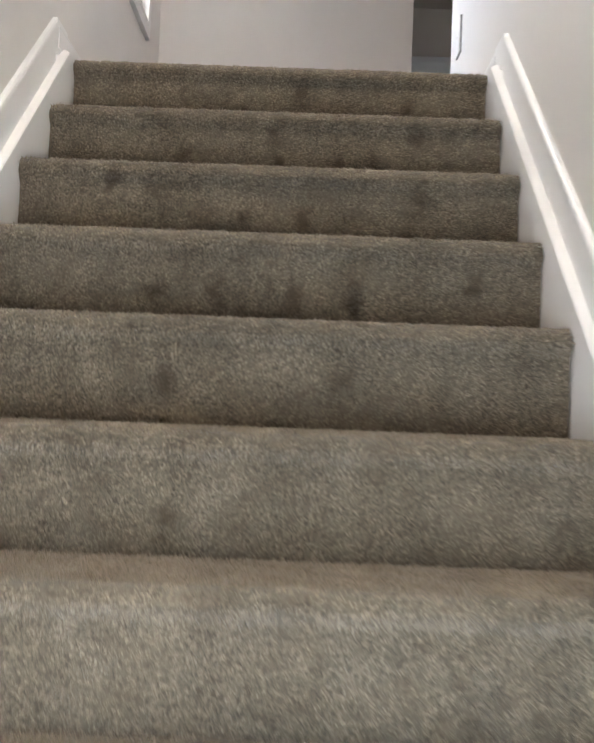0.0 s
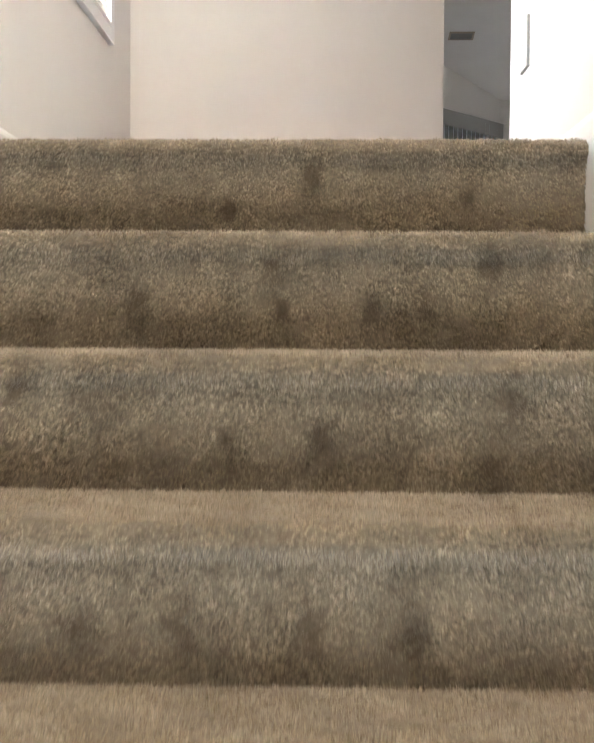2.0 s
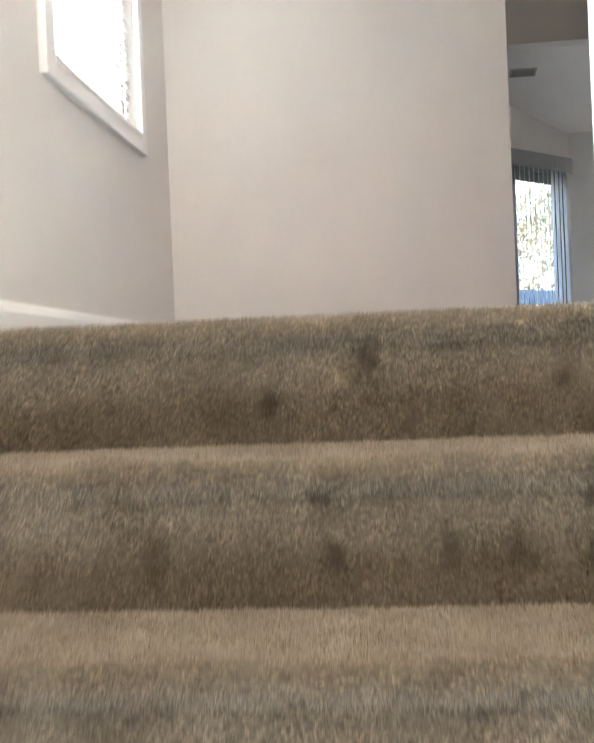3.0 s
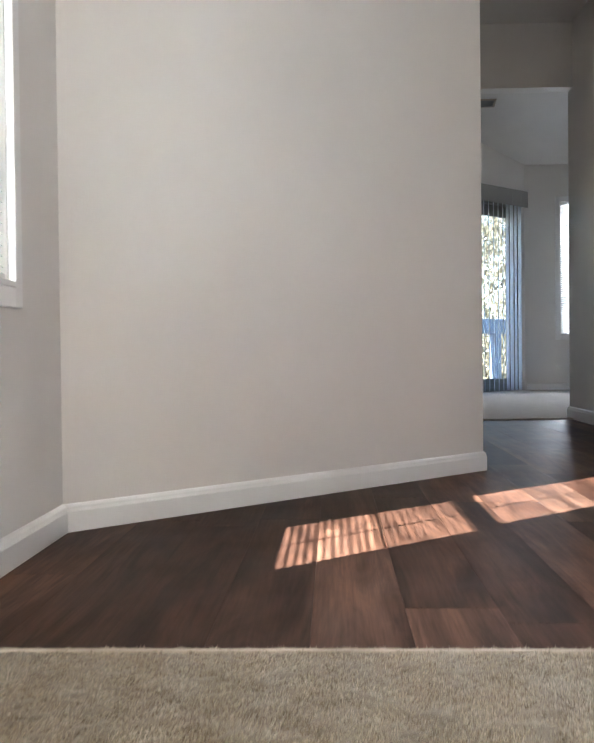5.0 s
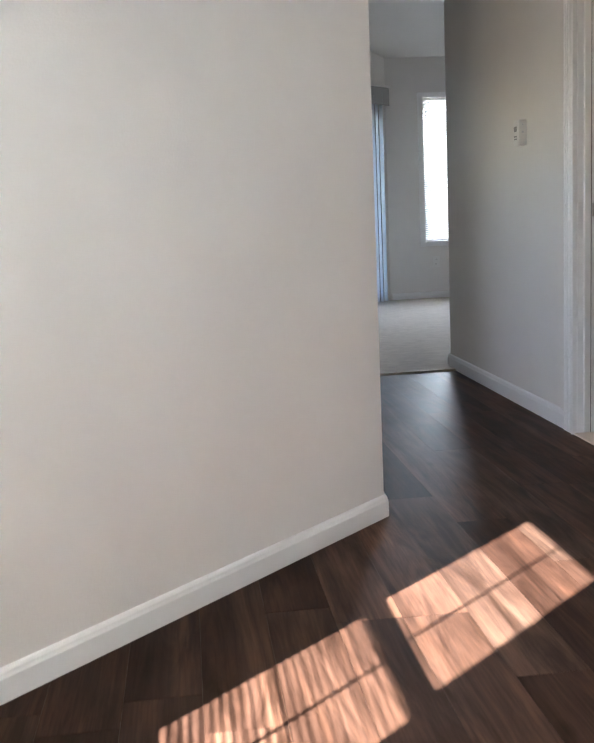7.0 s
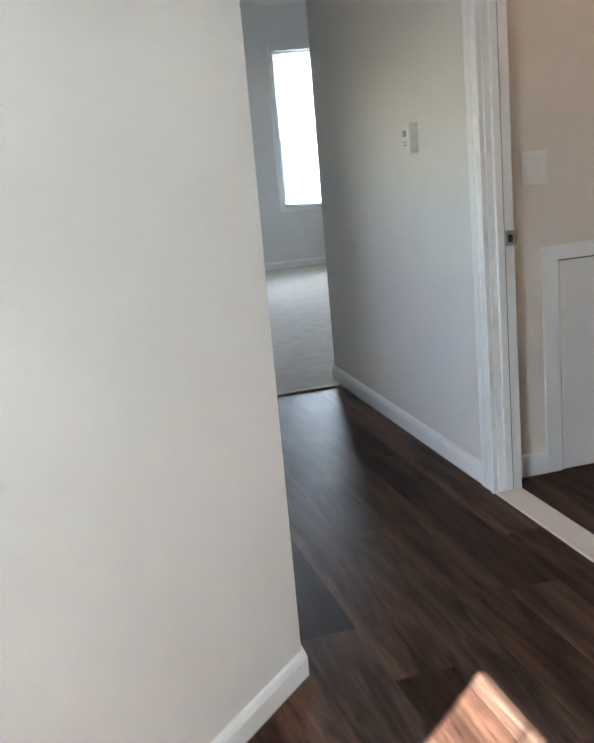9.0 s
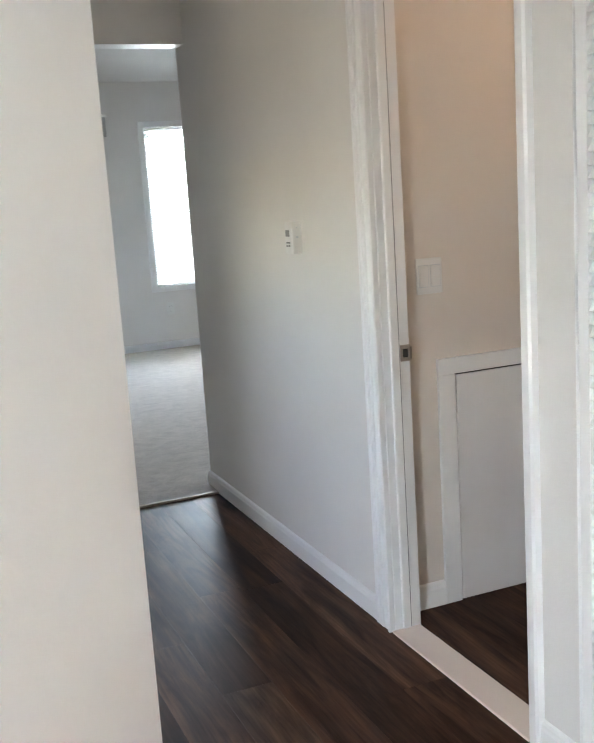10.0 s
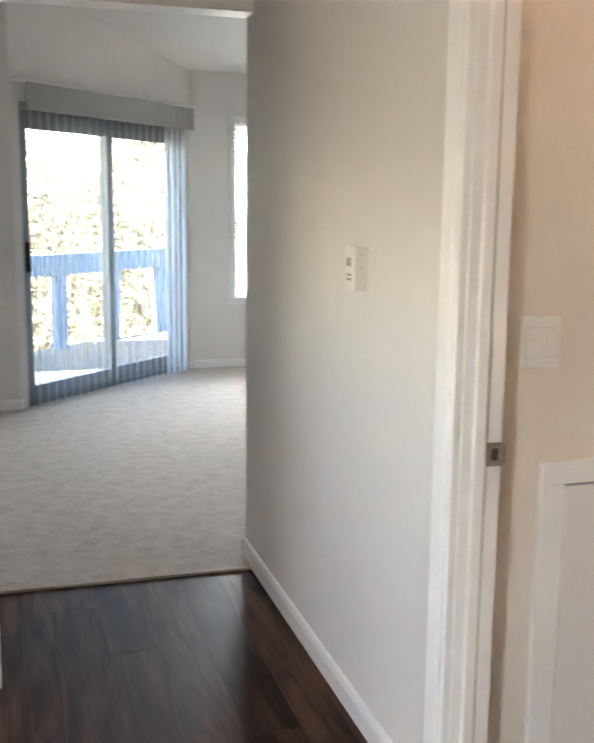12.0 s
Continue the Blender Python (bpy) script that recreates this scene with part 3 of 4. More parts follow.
part("door_stop", box(HALL_R + 0.022, HALL_R + 0.050, DOOR_Y1 - 0.011, DOOR_Y1, 0.008, DOOR_Z, bevel=0.004), TRIM, door_1)
# Dark strips on both jambs stand for the shadow line beside the stops.
part("gap", box(HALL_R + 0.0505, HALL_R + 0.0545, DOOR_Y1 - 0.003, DOOR_Y1, 0.008, DOOR_Z), DARK, door_1, "dark strip painted as a shadow gap")
part("door_stop", box(HALL_R + 0.022, HALL_R + 0.050, DOOR_Y0, DOOR_Y0 + 0.011, 0.008, DOOR_Z, bevel=0.004), TRIM, door_1)
part("gap", box(HALL_R + 0.0505, HALL_R + 0.0545, DOOR_Y0, DOOR_Y0 + 0.003, 0.008, DOOR_Z), DARK, door_1, "dark strip painted as a shadow gap")
bm = box(HALL_R + 0.058, HALL_R + 0.0905, DOOR_Y1 - 0.003, DOOR_Y1 + 0.001, 0.856, 0.906, bevel=0.0008)
add_box(bm, HALL_R + 0.086, HALL_R + 0.093, DOOR_Y1 - 0.010, DOOR_Y1 - 0.001, 0.862, 0.900, bevel=0.002)
strike = part("strike_plate", bm, STEEL, door_1, "worn steel strike plate")
part("latch_hole", box(HALL_R + 0.066, HALL_R + 0.082, DOOR_Y1 - 0.0045, DOOR_Y1 - 0.0025, 0.868, 0.894, bevel=0.0005), DARK, strike)
structure("threshold", box(HALL_R - 0.014, CLOSET_X - 0.001, DOOR_Y0 + 0.001, DOOR_Y1 - 0.001, -0.004, 0.007, bevel=0.0025), SILL, "pale painted wooden threshold in the closet doorway", "threshold")

# cased opening to the side room
door_3 = thing("door_3", (HALL_L, 3.75, 0), "cased opening to the side room with white trim", "doorway", kind="structure")
for a, b in ((3.065, 3.150), (4.510, 4.595)):
    bm = bmesh.new()
    prism_z(bm, [(HALL_L, a), (HALL_L, b), (HALL_L + 0.020, b), (HALL_L + 0.027, b - 0.012), (HALL_L + 0.027, a + 0.012), (HALL_L + 0.020, a)], 0.0, 2.04)
    part("casing", bm, TRIM, door_3)
part("casing", box(HALL_L, HALL_L + 0.025, 3.065, 4.595, 2.042, 2.125, bevel=0.003), TRIM, door_3)
for a, b in ((3.151, 3.169), (4.491, 4.509)):
    part("jamb", box(HALL_L - 0.119, HALL_L + 0.001, a, b, 0.0, 2.02, bevel=0.001), TRIM, door_3)

# closet wall fittings
panel = thing("access_panel", (2.1, CLOSET_Y, 0), "white painted low access panel set in a flat trim", "access panel", kind="structure")
part("panel_door", box(1.881, 2.316, CLOSET_Y - 0.012, CLOSET_Y, 0.004, 0.768, bevel=0.0015), PANELP, panel)
part("gap", box(1.876, 2.321, CLOSET_Y - 0.004, CLOSET_Y - 0.001, 0.004, 0.773), DARK, panel, "dark gap round the panel")
part("trim", box(1.816, 1.877, CLOSET_Y - 0.014, CLOSET_Y, 0.0, 0.773, bevel=0.003), TRIM, panel)
part("trim", box(2.320, 2.385, CLOSET_Y - 0.014, CLOSET_Y, 0.0, 0.773, bevel=0.003), TRIM, panel)
part("trim", box(1.816, 2.385, CLOSET_Y - 0.014, CLOSET_Y, 0.773, 0.826, bevel=0.003), TRIM, panel)
part("catch", box(2.238, 2.250, CLOSET_Y - 0.022, CLOSET_Y - 0.010, 0.715, 0.737, bevel=0.002), STEEL, panel, "small metal catch")


def plate(name, w, h, label, category):
    """A wall plate in its own plane: x across, z up, the wall behind it at y 0."""
    ob = thing(name, (0, 0, 0), label, category)
    part("cover", box(-w / 2, w / 2, -0.006, 0.0, -h / 2, h / 2, bevel=0.0025), PLASTIC, ob)
    return ob


sw = plate("light_switch", 0.092, 0.112, "white double rocker light switch on the closet wall", "light switch")
for dx in (-0.021, 0.021):
    part("rocker", box(dx - 0.0165, dx + 0.0165, -0.0085, -0.004, -0.033, 0.033, bevel=0.0018), PLASTIC, sw)
    part("rocker_gap", box(dx - 0.0178, dx + 0.0178, -0.0066, -0.0055, -0.0345, 0.0345), ALU, sw, "thin grey gap round the rocker")
sw.matrix_basis = pose(1.801, CLOSET_Y, 1.093)

outlet = plate("outlet", 0.075, 0.118, "white outlet plate under the room's tall window", "outlet")
for dz in (-0.022, 0.022):
    so = part("socket", box(-0.016, 0.016, -0.0085, -0.004, dz - 0.014, dz + 0.014, bevel=0.003), PLASTIC, outlet)
    for dx in (-0.006, 0.006):
        part("slot", box(dx - 0.001, dx + 0.001, -0.0092, -0.0078, dz - 0.004, dz + 0.006), DARK, so)
outlet.matrix_basis = pose(2.66, FAR_Y, 0.385)

cover = thing("wall_plate", (0, 0, 0), "blank white cover plate low on the stair wall", "wall plate")
# Rim coloured grey to put shade on the white plate's edge.
part("rim", box(-0.040, 0.040, -0.006, 0.0, -0.060, 0.062, bevel=0.001), GREY, cover, "rim coloured grey as the plate's shaded edge")
bm = bmesh.new()
add_box(bm, -0.038, 0.038, -0.0085, -0.005, -0.058, 0.060, bevel=0.0015)
part("cover", bm, PLASTIC, cover)
part("screw", box(-0.003, 0.003, -0.0097, -0.008, -0.003, 0.003, bevel=0.001), STEEL, cover)
cover.matrix_basis = pose(XR, 0.664, 0.362, 0, 0, -90)

# thermostat
th = thing("thermostat", (HALL_R, 4.11, 1.22), "white plastic wall thermostat with a small display", "thermostat")
bm = bmesh.new()
prism_z(bm, [(HALL_R, 4.076), (HALL_R - 0.034, 4.078), (HALL_R - 0.039, 4.084), (HALL_R - 0.041, 4.105), (HALL_R - 0.039, 4.134), (HALL_R - 0.034, 4.140), (HALL_R, 4.142)], 1.168, 1.277)
bmesh.ops.bevel(bm, geom=[e for e in bm.edges if abs(e.verts[0].co.z - e.verts[1].co.z) < 1e-4], offset=0.003, segments=2, affect="EDGES")
part("housing", bm, PLASTIC, th)
part("display", box(HALL_R - 0.0425, HALL_R - 0.038, 4.092, 4.122, 1.228, 1.250, bevel=0.001), GREY, th, "grey display window")
for z in (1.196, 1.207):
    for y in (4.096, 4.112):
        part("button", box(HALL_R - 0.0435, HALL_R - 0.039, y - 0.004, y + 0.004, z - 0.003, z + 0.003, bevel=0.001), GREY, th)
part("symbol", box(HALL_R - 0.022, HALL_R - 0.014, 4.0755, 4.078, 1.222, 1.228), ALU, th)
part("symbol", box(HALL_R - 0.020, HALL_R - 0.016, 4.0755, 4.078, 1.255, 1.260), ALU, th)


# ---- louvred folding door ----
fold = thing("folding_door", (HALL_R, 2.35, 0.0), "closed white louvred bifold closet door with a round knob", "closet door")
FX0, FX1 = HALL_R + 0.006, HALL_R + 0.034
PITCH = 0.0271
slat_mesh = None
for hi in (2.649, 2.346):
    lo = hi - 0.300
    for a, b in ((lo, lo + 0.033), (hi - 0.033, hi)):
        part("stile", box(FX0, FX1, a, b, 0.018, 2.025, bevel=0.002), TRIM, fold)
    for a, b in ((0.018, 0.19), (0.762, 0.842), (1.93, 2.025)):
        part("rail", box(FX0 + 0.002, FX1 - 0.002, lo + 0.033, hi - 0.033, a, b, bevel=0.001), TRIM, fold)
    for z0, z1 in ((0.19, 0.762), (0.842, 1.93)):
        for k in range(int((z1 - z0) / PITCH)):
            z = z1 - (k + 0.5) * PITCH if z0 < 0.5 else z0 + 0.010 + (k + 0.5) * PITCH
            if slat_mesh is None:
                bm = bmesh.new()
                prism_m = [(-0.0195, -0.003), (0.0195, -0.003), (0.0205, 0.0), (0.0195, 0.003), (-0.0195, 0.003), (-0.0205, 0.0)]
                loft(bm, [[(o * math.cos(1.08) - t * math.sin(1.08), yy, o * math.sin(1.08) + t * math.cos(1.08)) for o, t in prism_m] for yy in (-0.117, 0.117)])
                ob = part("slat", bm, TRIM, fold)
                slat_mesh = ob.data
            else:
                ob = adopt(new("slat", slat_mesh), fold)
            ob.location = ((FX0 + FX1) / 2 - 0.001, (lo + hi) / 2, z)
bm = bmesh.new()
prof = [(0.0, 0.007), (0.006, 0.006), (0.012, 0.0065), (0.018, 0.0135), (0.024, 0.0165), (0.029, 0.0145), (0.032, 0.008), (0.0325, 0.001)]
loft(bm, [[(FX0 + 0.001 - d, 2.516 + r * math.cos(a), 0.822 + r * math.sin(a)) for a in [2 * math.pi * j / 20 for j in range(20)]] for d, r in prof])
part("knob", bm, TRIM, fold, "round white wooden knob", True)
bm = box(HALL_R + 0.000, HALL_R + 0.040, 2.612, 2.650, 0.0, 0.005, bevel=0.001)
add_box(bm, HALL_R + 0.004, HALL_R + 0.034, 2.646, 2.651, 0.0, 0.055, bevel=0.001)
part("pivot_bracket", bm, STEEL, fold, "small worn metal floor bracket")
structure("trim", box(HALL_R + 0.001, HALL_R + 0.084, FOLD_Y1 - 0.001, FOLD_Y1 + 0.004, 0.0, 2.04), TRIM, "painted return beside the folding door", "trim")


# ---- windows and blinds ----
def window_unit(name, label, w, h, m, muntins, inset=0.0, stile=0.05):
    """A double-hung window in its own plane: x across, z up, the room on the side of negative y."""
    ob = thing(name, (0, 0, 0), label, "window", kind="structure")
    y0, y1 = 0.055 - inset, 0.135 - inset
    for b in ((-w / 2, -w / 2 + 0.028, y0, y1, 0, h), (w / 2 - 0.028, w / 2, y0, y1, 0, h), (-w / 2 + 0.028, w / 2 - 0.028, y0, y1, 0, 0.012), (-w / 2 + 0.028, w / 2 - 0.028, y0, y1, h - 0.022, h)):
        part("window_frame", box(*b), ALU, ob)
    mid = h * 0.480
    for z0, z1, yy in ((0.012, mid + 0.012, 0.068 - inset), (mid - 0.012, h - 0.022, 0.098 - inset)):
        a, b = -w / 2 + 0.028, w / 2 - 0.028
        bm = box(a, a + stile, yy, yy + 0.026, z0, z1)
        add_box(bm, b - stile, b, yy, yy + 0.026, z0, z1)
        add_box(bm, a + stile, b - stile, yy, yy + 0.026, z0, z0 + 0.024)
        add_box(bm, a + stile, b - stile, yy, yy + 0.026, z1 - 0.024, z1)
        sash = part("sash", bm, ALU, ob)
        pane = part("pane", box(a + stile, b - stile, yy + 0.012, yy + 0.015, z0 + 0.024, z1 - 0.024), GLASS, sash)
        pane.visible_shadow = False
        if muntins:
            part("muntin", box(-0.004, 0.004, yy + 0.011, yy + 0.017, z0 + 0.024, z1 - 0.024), ALU, sash)
            part("muntin", box(a + stile, b - stile, yy + 0.0115, yy + 0.0165, (z0 + z1) / 2 - 0.002, (z0 + z1) / 2 + 0.002), ALU, sash)
    t = 0.052
    for b in ((-w / 2 - t, -w / 2, -0.018, 0, -t, h + t), (w / 2, w / 2 + t * 0.8, -0.018, 0, -t, h + t), (-w / 2, w / 2, -0.018, 0, h, h + t)):
        part("casing", box(*b, bevel=0.004), TRIM, ob)
    bm = box(-w / 2, w / 2, -0.018, 0.0, -t, -0.012, bevel=0.003)
    add_box(bm, -w / 2, w / 2, -0.020, y0, -0.012, 0.000, bevel=0.003)
    part("window_sill", bm, TRIM, ob)
    ob.matrix_basis = m
    return ob


def mini_blind(label, w, h, m, tilt):
    """Slats of 25 mm on ladders, between a head rail and a bottom rail."""
    ob = thing("window_blind", (0, 0, 0), label, "window blind")
    part("head_rail", box(-w / 2, w / 2, 0.012, 0.040, h - 0.028, h - 0.002, bevel=0.002), SLAT, ob)
    part("bottom_rail", box(-w / 2, w / 2, 0.014, 0.038, 0.002, 0.013, bevel=0.003), SLAT, ob)
    bm = bmesh.new()
    ring = []
    for k in range(7):
        s = -0.0125 + 0.025 * k / 6
        crown = 0.0018 * (1 - (s / 0.0125) ** 2)
        ring.append((s * math.cos(tilt) - crown * math.sin(tilt), s * math.sin(tilt) + crown * math.cos(tilt)))
    ring += [(a, b - 0.0005) for a, b in ring[::-1]]
    loft(bm, [[(x, a, b) for a, b in ring] for x in (-w / 2 + 0.002, w / 2 - 0.002)])
    first = part("slat", bm, SLAT, ob)
    n = int((h - 0.060) / 0.0215)
    first.location = (0, 0.026, 0.030)
    for k in range(1, n):
        s = adopt(new("slat", first.data), ob)
        s.location = (0, 0.026, 0.030 + k * 0.0215)
    for x in (-w * 0.36, w * 0.36):
        bm = box(x - 0.0006, x + 0.0006, 0.0125, 0.0137, 0.02, h - 0.03)
        add_box(bm, x - 0.0006, x + 0.0006, 0.0383, 0.0395, 0.02, h - 0.03)
        part("ladder_cord", bm, SLAT, ob)
    part("wand", box(-w / 2 + 0.06, -w / 2 + 0.066, 0.004, 0.010, h * 0.45, h - 0.03, bevel=0.001), PLASTIC, ob, "clear plastic tilt wand")
    ob.matrix_basis = m
    return ob


M1 = pose(XL, 0.810, 0.570, 0, 0, 90)
window_unit("window_1", "white double-hung window with divided panes above the stairs", 0.670, 1.335, M1, True, 0.025, 0.068)
mini_blind("white open mini blind in the stair window", 0.655, 1.328, M1 @ pose(0, -0.012, 0.003), radians(35))
M2 = pose(2.93, FAR_Y, 0.600)
window_unit("window_2", "tall white double-hung window of the carpeted room", 0.76, 1.445, M2, False)
mini_blind("white lowered mini blind in the tall room window", 0.745, 1.44, M2 @ pose(0, 0, 0.004), radians(30))

# ---- sliding door and its vertical blind ----
U = (Vector(SLANT_B) - Vector(SLANT_A)).normalized()
MS = Matrix.Translation((SLANT_A[0], SLANT_A[1], 0)) @ pose(0, 0, 0, 0, 0, math.degrees(math.atan2(U.y, U.x)))
u0, u1 = SL - 1.92, SL - 0.08
slider = thing("door_2", (0, 0, 0), "closed glazed sliding patio door in a dark grey surround", "patio door", kind="structure")
for b in ((u0, u0 + 0.04, 0.03, 0.13, 0, 2.03), (u1 - 0.04, u1, 0.03, 0.13, 0, 2.03), (u0 + 0.04, u1 - 0.04, 0.03, 0.13, 1.98, 2.03), (u0 + 0.04, u1 - 0.04, 0.03, 0.13, 0, 0.04)):
    part("door_frame", box(*b, bevel=0.002), BRONZE, slider)
um = (u0 + u1) / 2 + 0.04
for a, b, yy in ((u0 + 0.04, um + 0.035, 0.045), (um - 0.035, u1 - 0.04, 0.085)):
    bm = box(a, a + 0.07, yy, yy + 0.035, 0.04, 1.98, bevel=0.003)
    add_box(bm, b - 0.07, b, yy, yy + 0.035, 0.04, 1.98, bevel=0.003)
    add_box(bm, a + 0.07, b - 0.07, yy, yy + 0.035, 0.04, 0.14, bevel=0.003)
    add_box(bm, a + 0.07, b - 0.07, yy, yy + 0.035, 1.86, 1.98, bevel=0.003)
    leaf = part("door_panel", bm, BRONZE, slider)
    pane = part("pane", box(a + 0.07, b - 0.07, yy + 0.014, yy + 0.018, 0.14, 1.86), GLASS, leaf)
    pane.visible_shadow = False
    if yy < 0.06:
        part("handle", box(a + 0.02, a + 0.045, yy - 0.03, yy, 0.92, 1.12, bevel=0.006), DARK, leaf, "dark pull handle")
slider.matrix_basis = MS

vblind = thing("vertical_blind", (0, 0, 0), "pale vertical blind with its vanes turned open under a grey valance", "window blind")
part("head_rail", box(-0.02, SL - 0.04, -0.098, -0.03, 2.137, 2.158, bevel=0.004), SLAT, vblind)
part("valance", box(0.06, SL - 0.07, -0.094, -0.089, 1.965, 2.136, bevel=0.001), VALANCE, vblind, "plain grey fabric valance")
bm = bmesh.new()
ring = [(0.0445 * s, 0.004 * (1 - s * s)) for s in (-1, -0.6, -0.2, 0.2, 0.6, 1)]
ring += [(a, b - 0.0007) for a, b in ring[::-1]]
loft(bm, [[(a, b, z) for a, b in ring] for z in (0.02, 2.095)])
vane0 = part("vane", bm, VANE, vblind)
spots = [(0.12 + k * 0.082, 40) for k in range(18)]                       # drawn open
spots += [(SL - 0.40 + k * 0.075, 54 + 4 * math.sin(k * 2.3)) for k in range(4)]    # turned further
for k, (u, a) in enumerate(spots):
    v = vane0 if k == 0 else adopt(new("vane", vane0.data), vblind)
    v.location, v.rotation_euler = (u, -0.058, 0), (0, 0, radians(a))
vblind.matrix_basis = MS

# ---- ceiling vent ----
vy, vx = 8.45, 1.51
vent = thing("ceiling_vent", (0, 0, 0), "grey slotted air vent in the sloping ceiling", "ceiling vent")
bm = box(-0.13, 0.13, -0.075, -0.055, -0.010, 0, bevel=0.002)
add_box(bm, -0.13, 0.13, 0.055, 0.075, -0.010, 0, bevel=0.002)
add_box(bm, -0.13, -0.11, -0.055, 0.055, -0.010, 0, bevel=0.002)
add_box(bm, 0.11, 0.13, -0.055, 0.055, -0.010, 0, bevel=0.002)
part("frame", bm, STRIP, vent)
part("backing", box(-0.11, 0.11, -0.055, 0.055, -0.004, 0.0), DARK, vent)
for k in range(8):
    yy = -0.049 + k * 0.014
    part("slat", box(-0.11, 0.11, yy, yy + 0.006, -0.012, -0.003), GREY, vent)
vent.matrix_basis = pose(vx, vy, 2.445 + SLOPE * (FAR_Y - vy), -math.degrees(math.atan(SLOPE)))

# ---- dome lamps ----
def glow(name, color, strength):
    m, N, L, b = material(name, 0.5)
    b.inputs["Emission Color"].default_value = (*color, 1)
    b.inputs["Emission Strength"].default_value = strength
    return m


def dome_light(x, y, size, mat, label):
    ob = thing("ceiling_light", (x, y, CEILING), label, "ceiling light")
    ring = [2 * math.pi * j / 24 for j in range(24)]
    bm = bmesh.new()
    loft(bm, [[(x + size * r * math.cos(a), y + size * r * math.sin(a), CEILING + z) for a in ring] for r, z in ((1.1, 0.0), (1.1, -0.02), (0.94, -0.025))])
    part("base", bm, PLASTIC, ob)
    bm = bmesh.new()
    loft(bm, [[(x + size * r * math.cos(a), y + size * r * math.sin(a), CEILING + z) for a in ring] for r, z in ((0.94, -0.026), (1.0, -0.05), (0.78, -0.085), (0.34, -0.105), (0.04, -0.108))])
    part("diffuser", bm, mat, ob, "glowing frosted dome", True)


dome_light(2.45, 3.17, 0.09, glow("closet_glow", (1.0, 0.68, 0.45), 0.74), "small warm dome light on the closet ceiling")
# This stair dome is added out of view to light treads from above.
dome_light(0.0, -2.0, 0.15, glow("stair_glow", (1.0, 0.90, 0.75), 7.5), "unseen warm dome light added to brighten the stairs")

# ---- outside ----
structure("ground", box(-900, 900, -900, 900, LOW - 0.9, LOW - 0.3), LAWN, "dry mown lawn around the house", "ground")
deck = thing("deck", (0, 0, 0), "raised balcony deck with a blue-grey painted railing", "deck", kind="structure")
for k in range(14):
    part("board", box(-0.9, 6.2, 0.16 + k * 0.14, 0.295 + k * 0.14, -0.10, -0.06, bevel=0.004), PALE_DECK, deck, "sun-bleached board")
part("top_rail", box(-0.9, 6.2, 1.95, 2.05, 0.68, 0.885, bevel=0.006), DECK, deck)
post = part("post", box(-0.065, 0.065, -0.05, 0.05, -0.10, 0.68, bevel=0.005), DECK, deck)
post.location = (-0.72, 2.0, 0)
for k in range(1, 9):
    p = adopt(new("post", post.data), deck)
    p.location = (-0.72 + k * 0.83, 2.0, 0)
for x in (-0.8, 2.3, 5.4):
    part("leg", box(x - 0.06, x + 0.06, 1.9, 2.02, LOW - 0.3, -0.10, bevel=0.006), DECK, deck)
deck.matrix_basis = MS


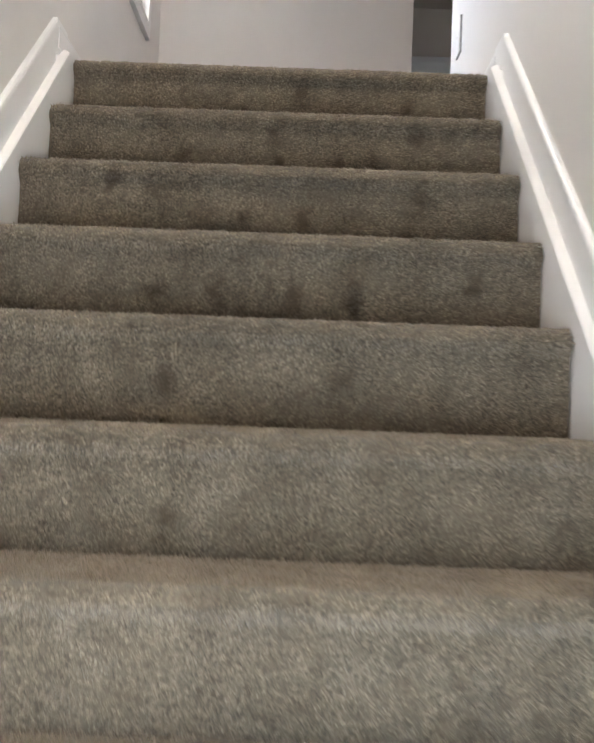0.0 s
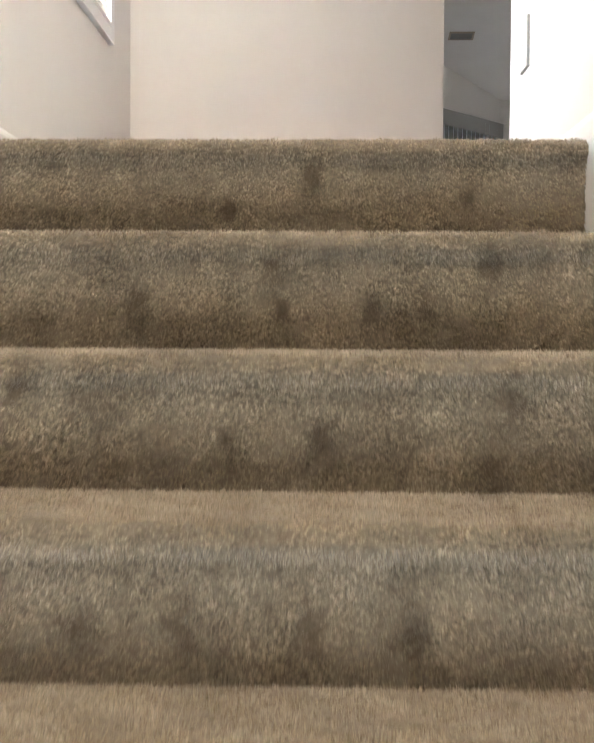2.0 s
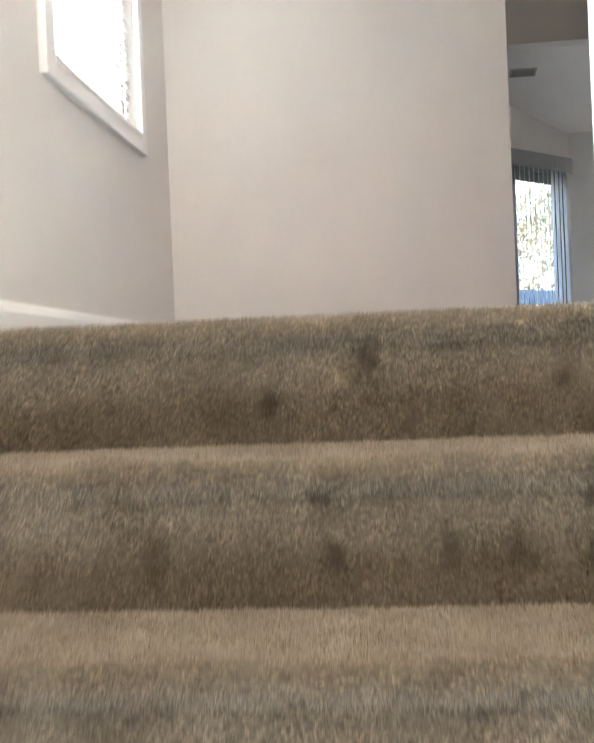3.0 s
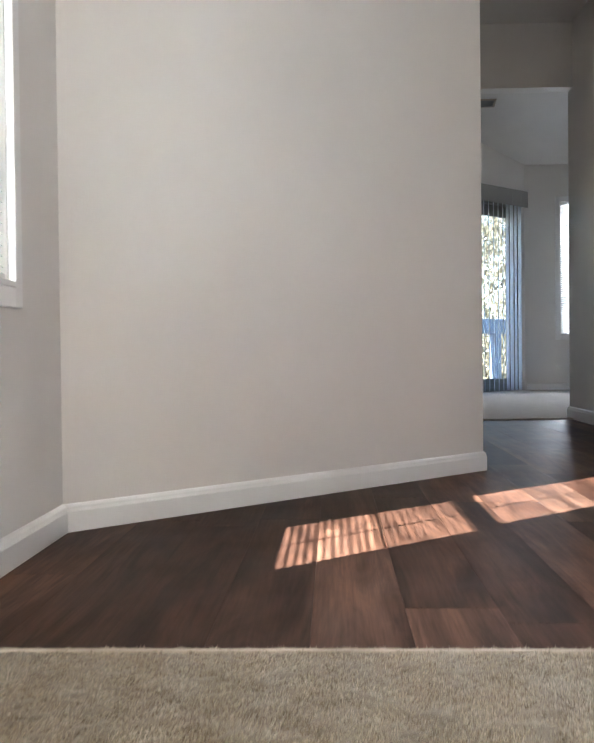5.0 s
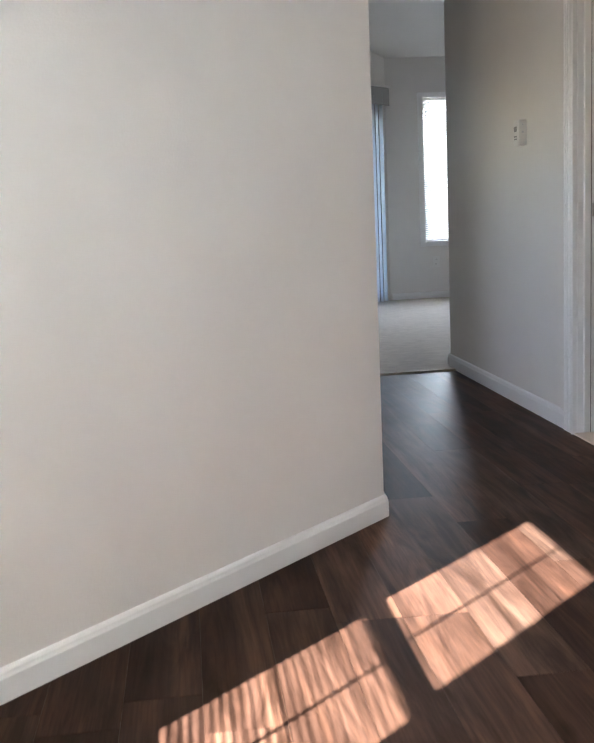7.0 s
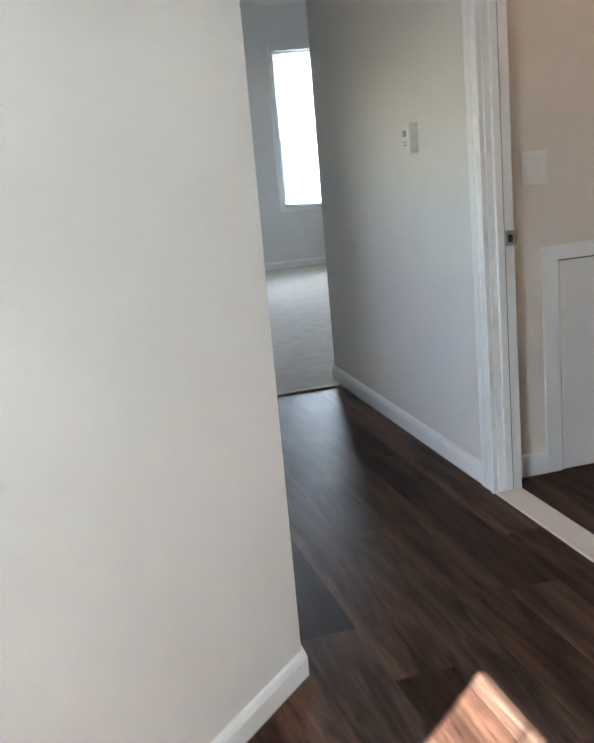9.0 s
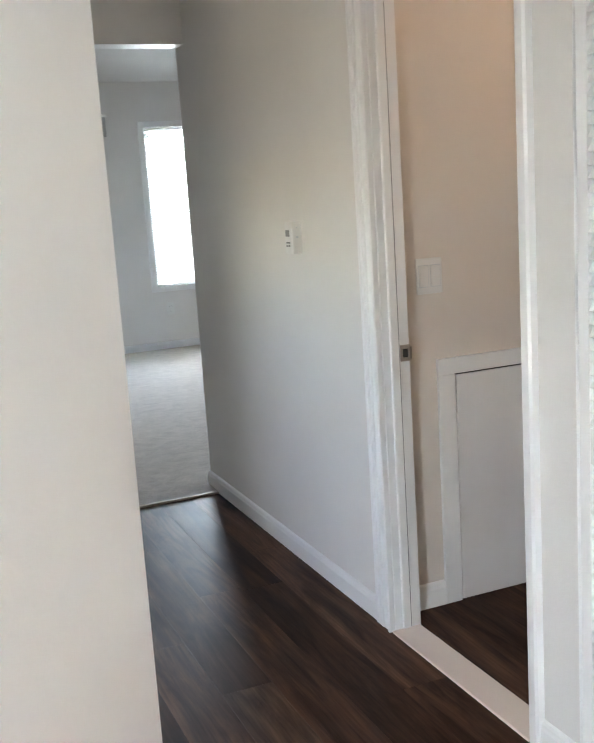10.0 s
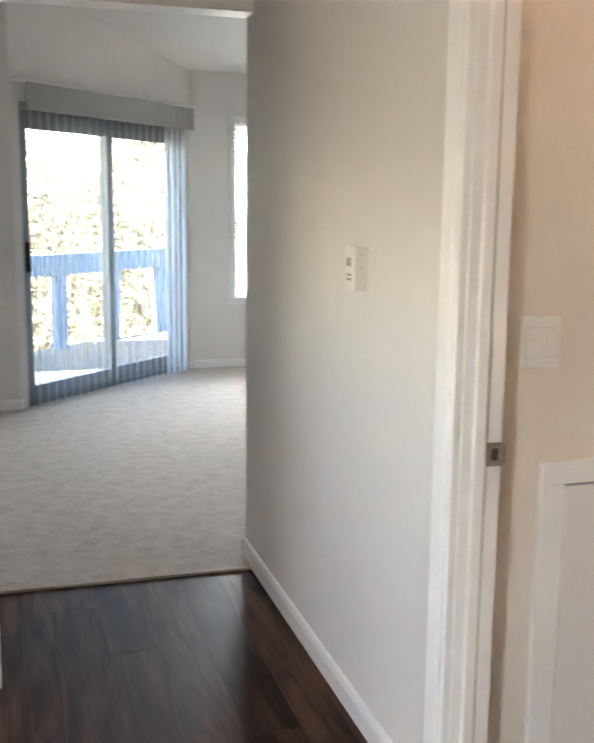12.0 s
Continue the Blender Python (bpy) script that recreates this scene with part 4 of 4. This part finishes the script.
def tree(x, y, height, seed):
    rng = random.Random(seed)
    base = LOW - 0.32
    ob = thing("tree", (x, y, base), "leafy garden tree with a branching trunk", "tree", "trees behind the deck")
    bm = bmesh.new()

    def limb(a, b, r0, r1):
        a, b = Vector(a), Vector(b)
        side = (b - a).orthogonal().normalized()
        up = (b - a).normalized().cross(side)
        rings = []
        for k in range(5):
            t = k / 4
            c = a.lerp(b, t) + Vector((rng.uniform(-1, 1), rng.uniform(-1, 1), 0)) * 0.06 * (0 < k < 4)
            r = r0 + (r1 - r0) * t
            rings.append([c + (side * math.cos(q) + up * math.sin(q)) * r for q in [2 * math.pi * j / 8 for j in range(8)]])
        loft(bm, rings)

    top = Vector((x, y, base + height))
    limb((x, y, base), (x, y, base + height * 0.75), 0.16, 0.06)
    tips = [top]
    for k in range(14):
        z = base + height * rng.uniform(0.35, 0.8)
        a = rng.uniform(0, 2 * math.pi)
        reach = rng.uniform(0.8, 2.0)
        tip = Vector((x + math.cos(a) * reach, y + math.sin(a) * reach, z + rng.uniform(0.4, 1.2)))
        limb((x, y, z - 0.2), tip, 0.05, 0.012)
        tips.append(tip)
    part("trunk", bm, BARK, ob)
    verts, faces = [], []
    for _ in range(9000):
        c = rng.choice(tips) + Vector((rng.gauss(0, 0.45), rng.gauss(0, 0.45), rng.gauss(0, 0.4)))
        q = Euler((rng.uniform(0, 6.3), rng.uniform(0, 6.3), rng.uniform(0, 6.3))).to_matrix()
        s = rng.uniform(0.03, 0.065)
        i = len(verts)
        verts += [c + q @ Vector(p) * s for p in ((-1, 0, 0), (0, 0.45, 0.12), (1, 0, 0), (0, -0.45, 0.12))]
        faces += [(i, i + 1, i + 2), (i, i + 2, i + 3)]
    me = bpy.data.meshes.new("crown")
    me.from_pydata(verts, [], faces)
    me.materials.append(LEAF)
    tagged(adopt(new("crown", me), ob), kind="stuff")


for x, y, h, s in ((-1.2, 15.5, 6.5, 1), (2.2, 17.5, 7.5, 2), (0.3, 20.0, 8.0, 3), (4.6, 16.0, 6.0, 4), (-4.5, 18.0, 7.0, 5), (1.0, 16.2, 5.2, 6), (3.3, 15.4, 4.8, 7)):
    tree(x, y, h, s)

# ---- floors ----
floor_room = structure("floor_room", box(-2.0, 4.6, 5.235, 9.9, -0.02, 0.010, bevel=0.004), ROOM_CARPET, "grey-beige cut-pile carpet of the far room", "floor")
structure("carpet_edge", box(HALL_L + 0.013, HALL_R - 0.013, 5.222, 5.236, -0.004, 0.011, bevel=0.003), STRIP, "tan bound edge of the room carpet", "trim")
floor = structure("floor", box(-0.75, 3.1, 0.50, 5.30, -0.30, -0.010), DARK, "dark brown wood plank floor of landing and hall", "floor")


def planks(x0, x1, y0, y1, seed):
    """Planks laid along the hall with staggered ends and fine open joints."""
    rng = random.Random(seed)
    wide, long = 0.152, 1.22
    x = x0
    while x < x1 - 0.01:
        y = y0 - rng.uniform(0.1, 1.1)
        while y < y1:
            a, b = max(y, y0), min(y + long, y1)
            if b - a > 0.02:
                part("plank", box(x + 0.0002, min(x + wide, x1) - 0.0002, a + 0.0003, b - 0.0003, -0.010, rng.uniform(-0.0003, 0.0), bevel=0.0004), WOOD, floor)
            y += long
        x += wide


planks(-0.56, 1.60, CARPET_END + 0.006, 5.222, 5)
planks(CLOSET_X - 0.03, 2.9, 2.75, 3.66, 8)
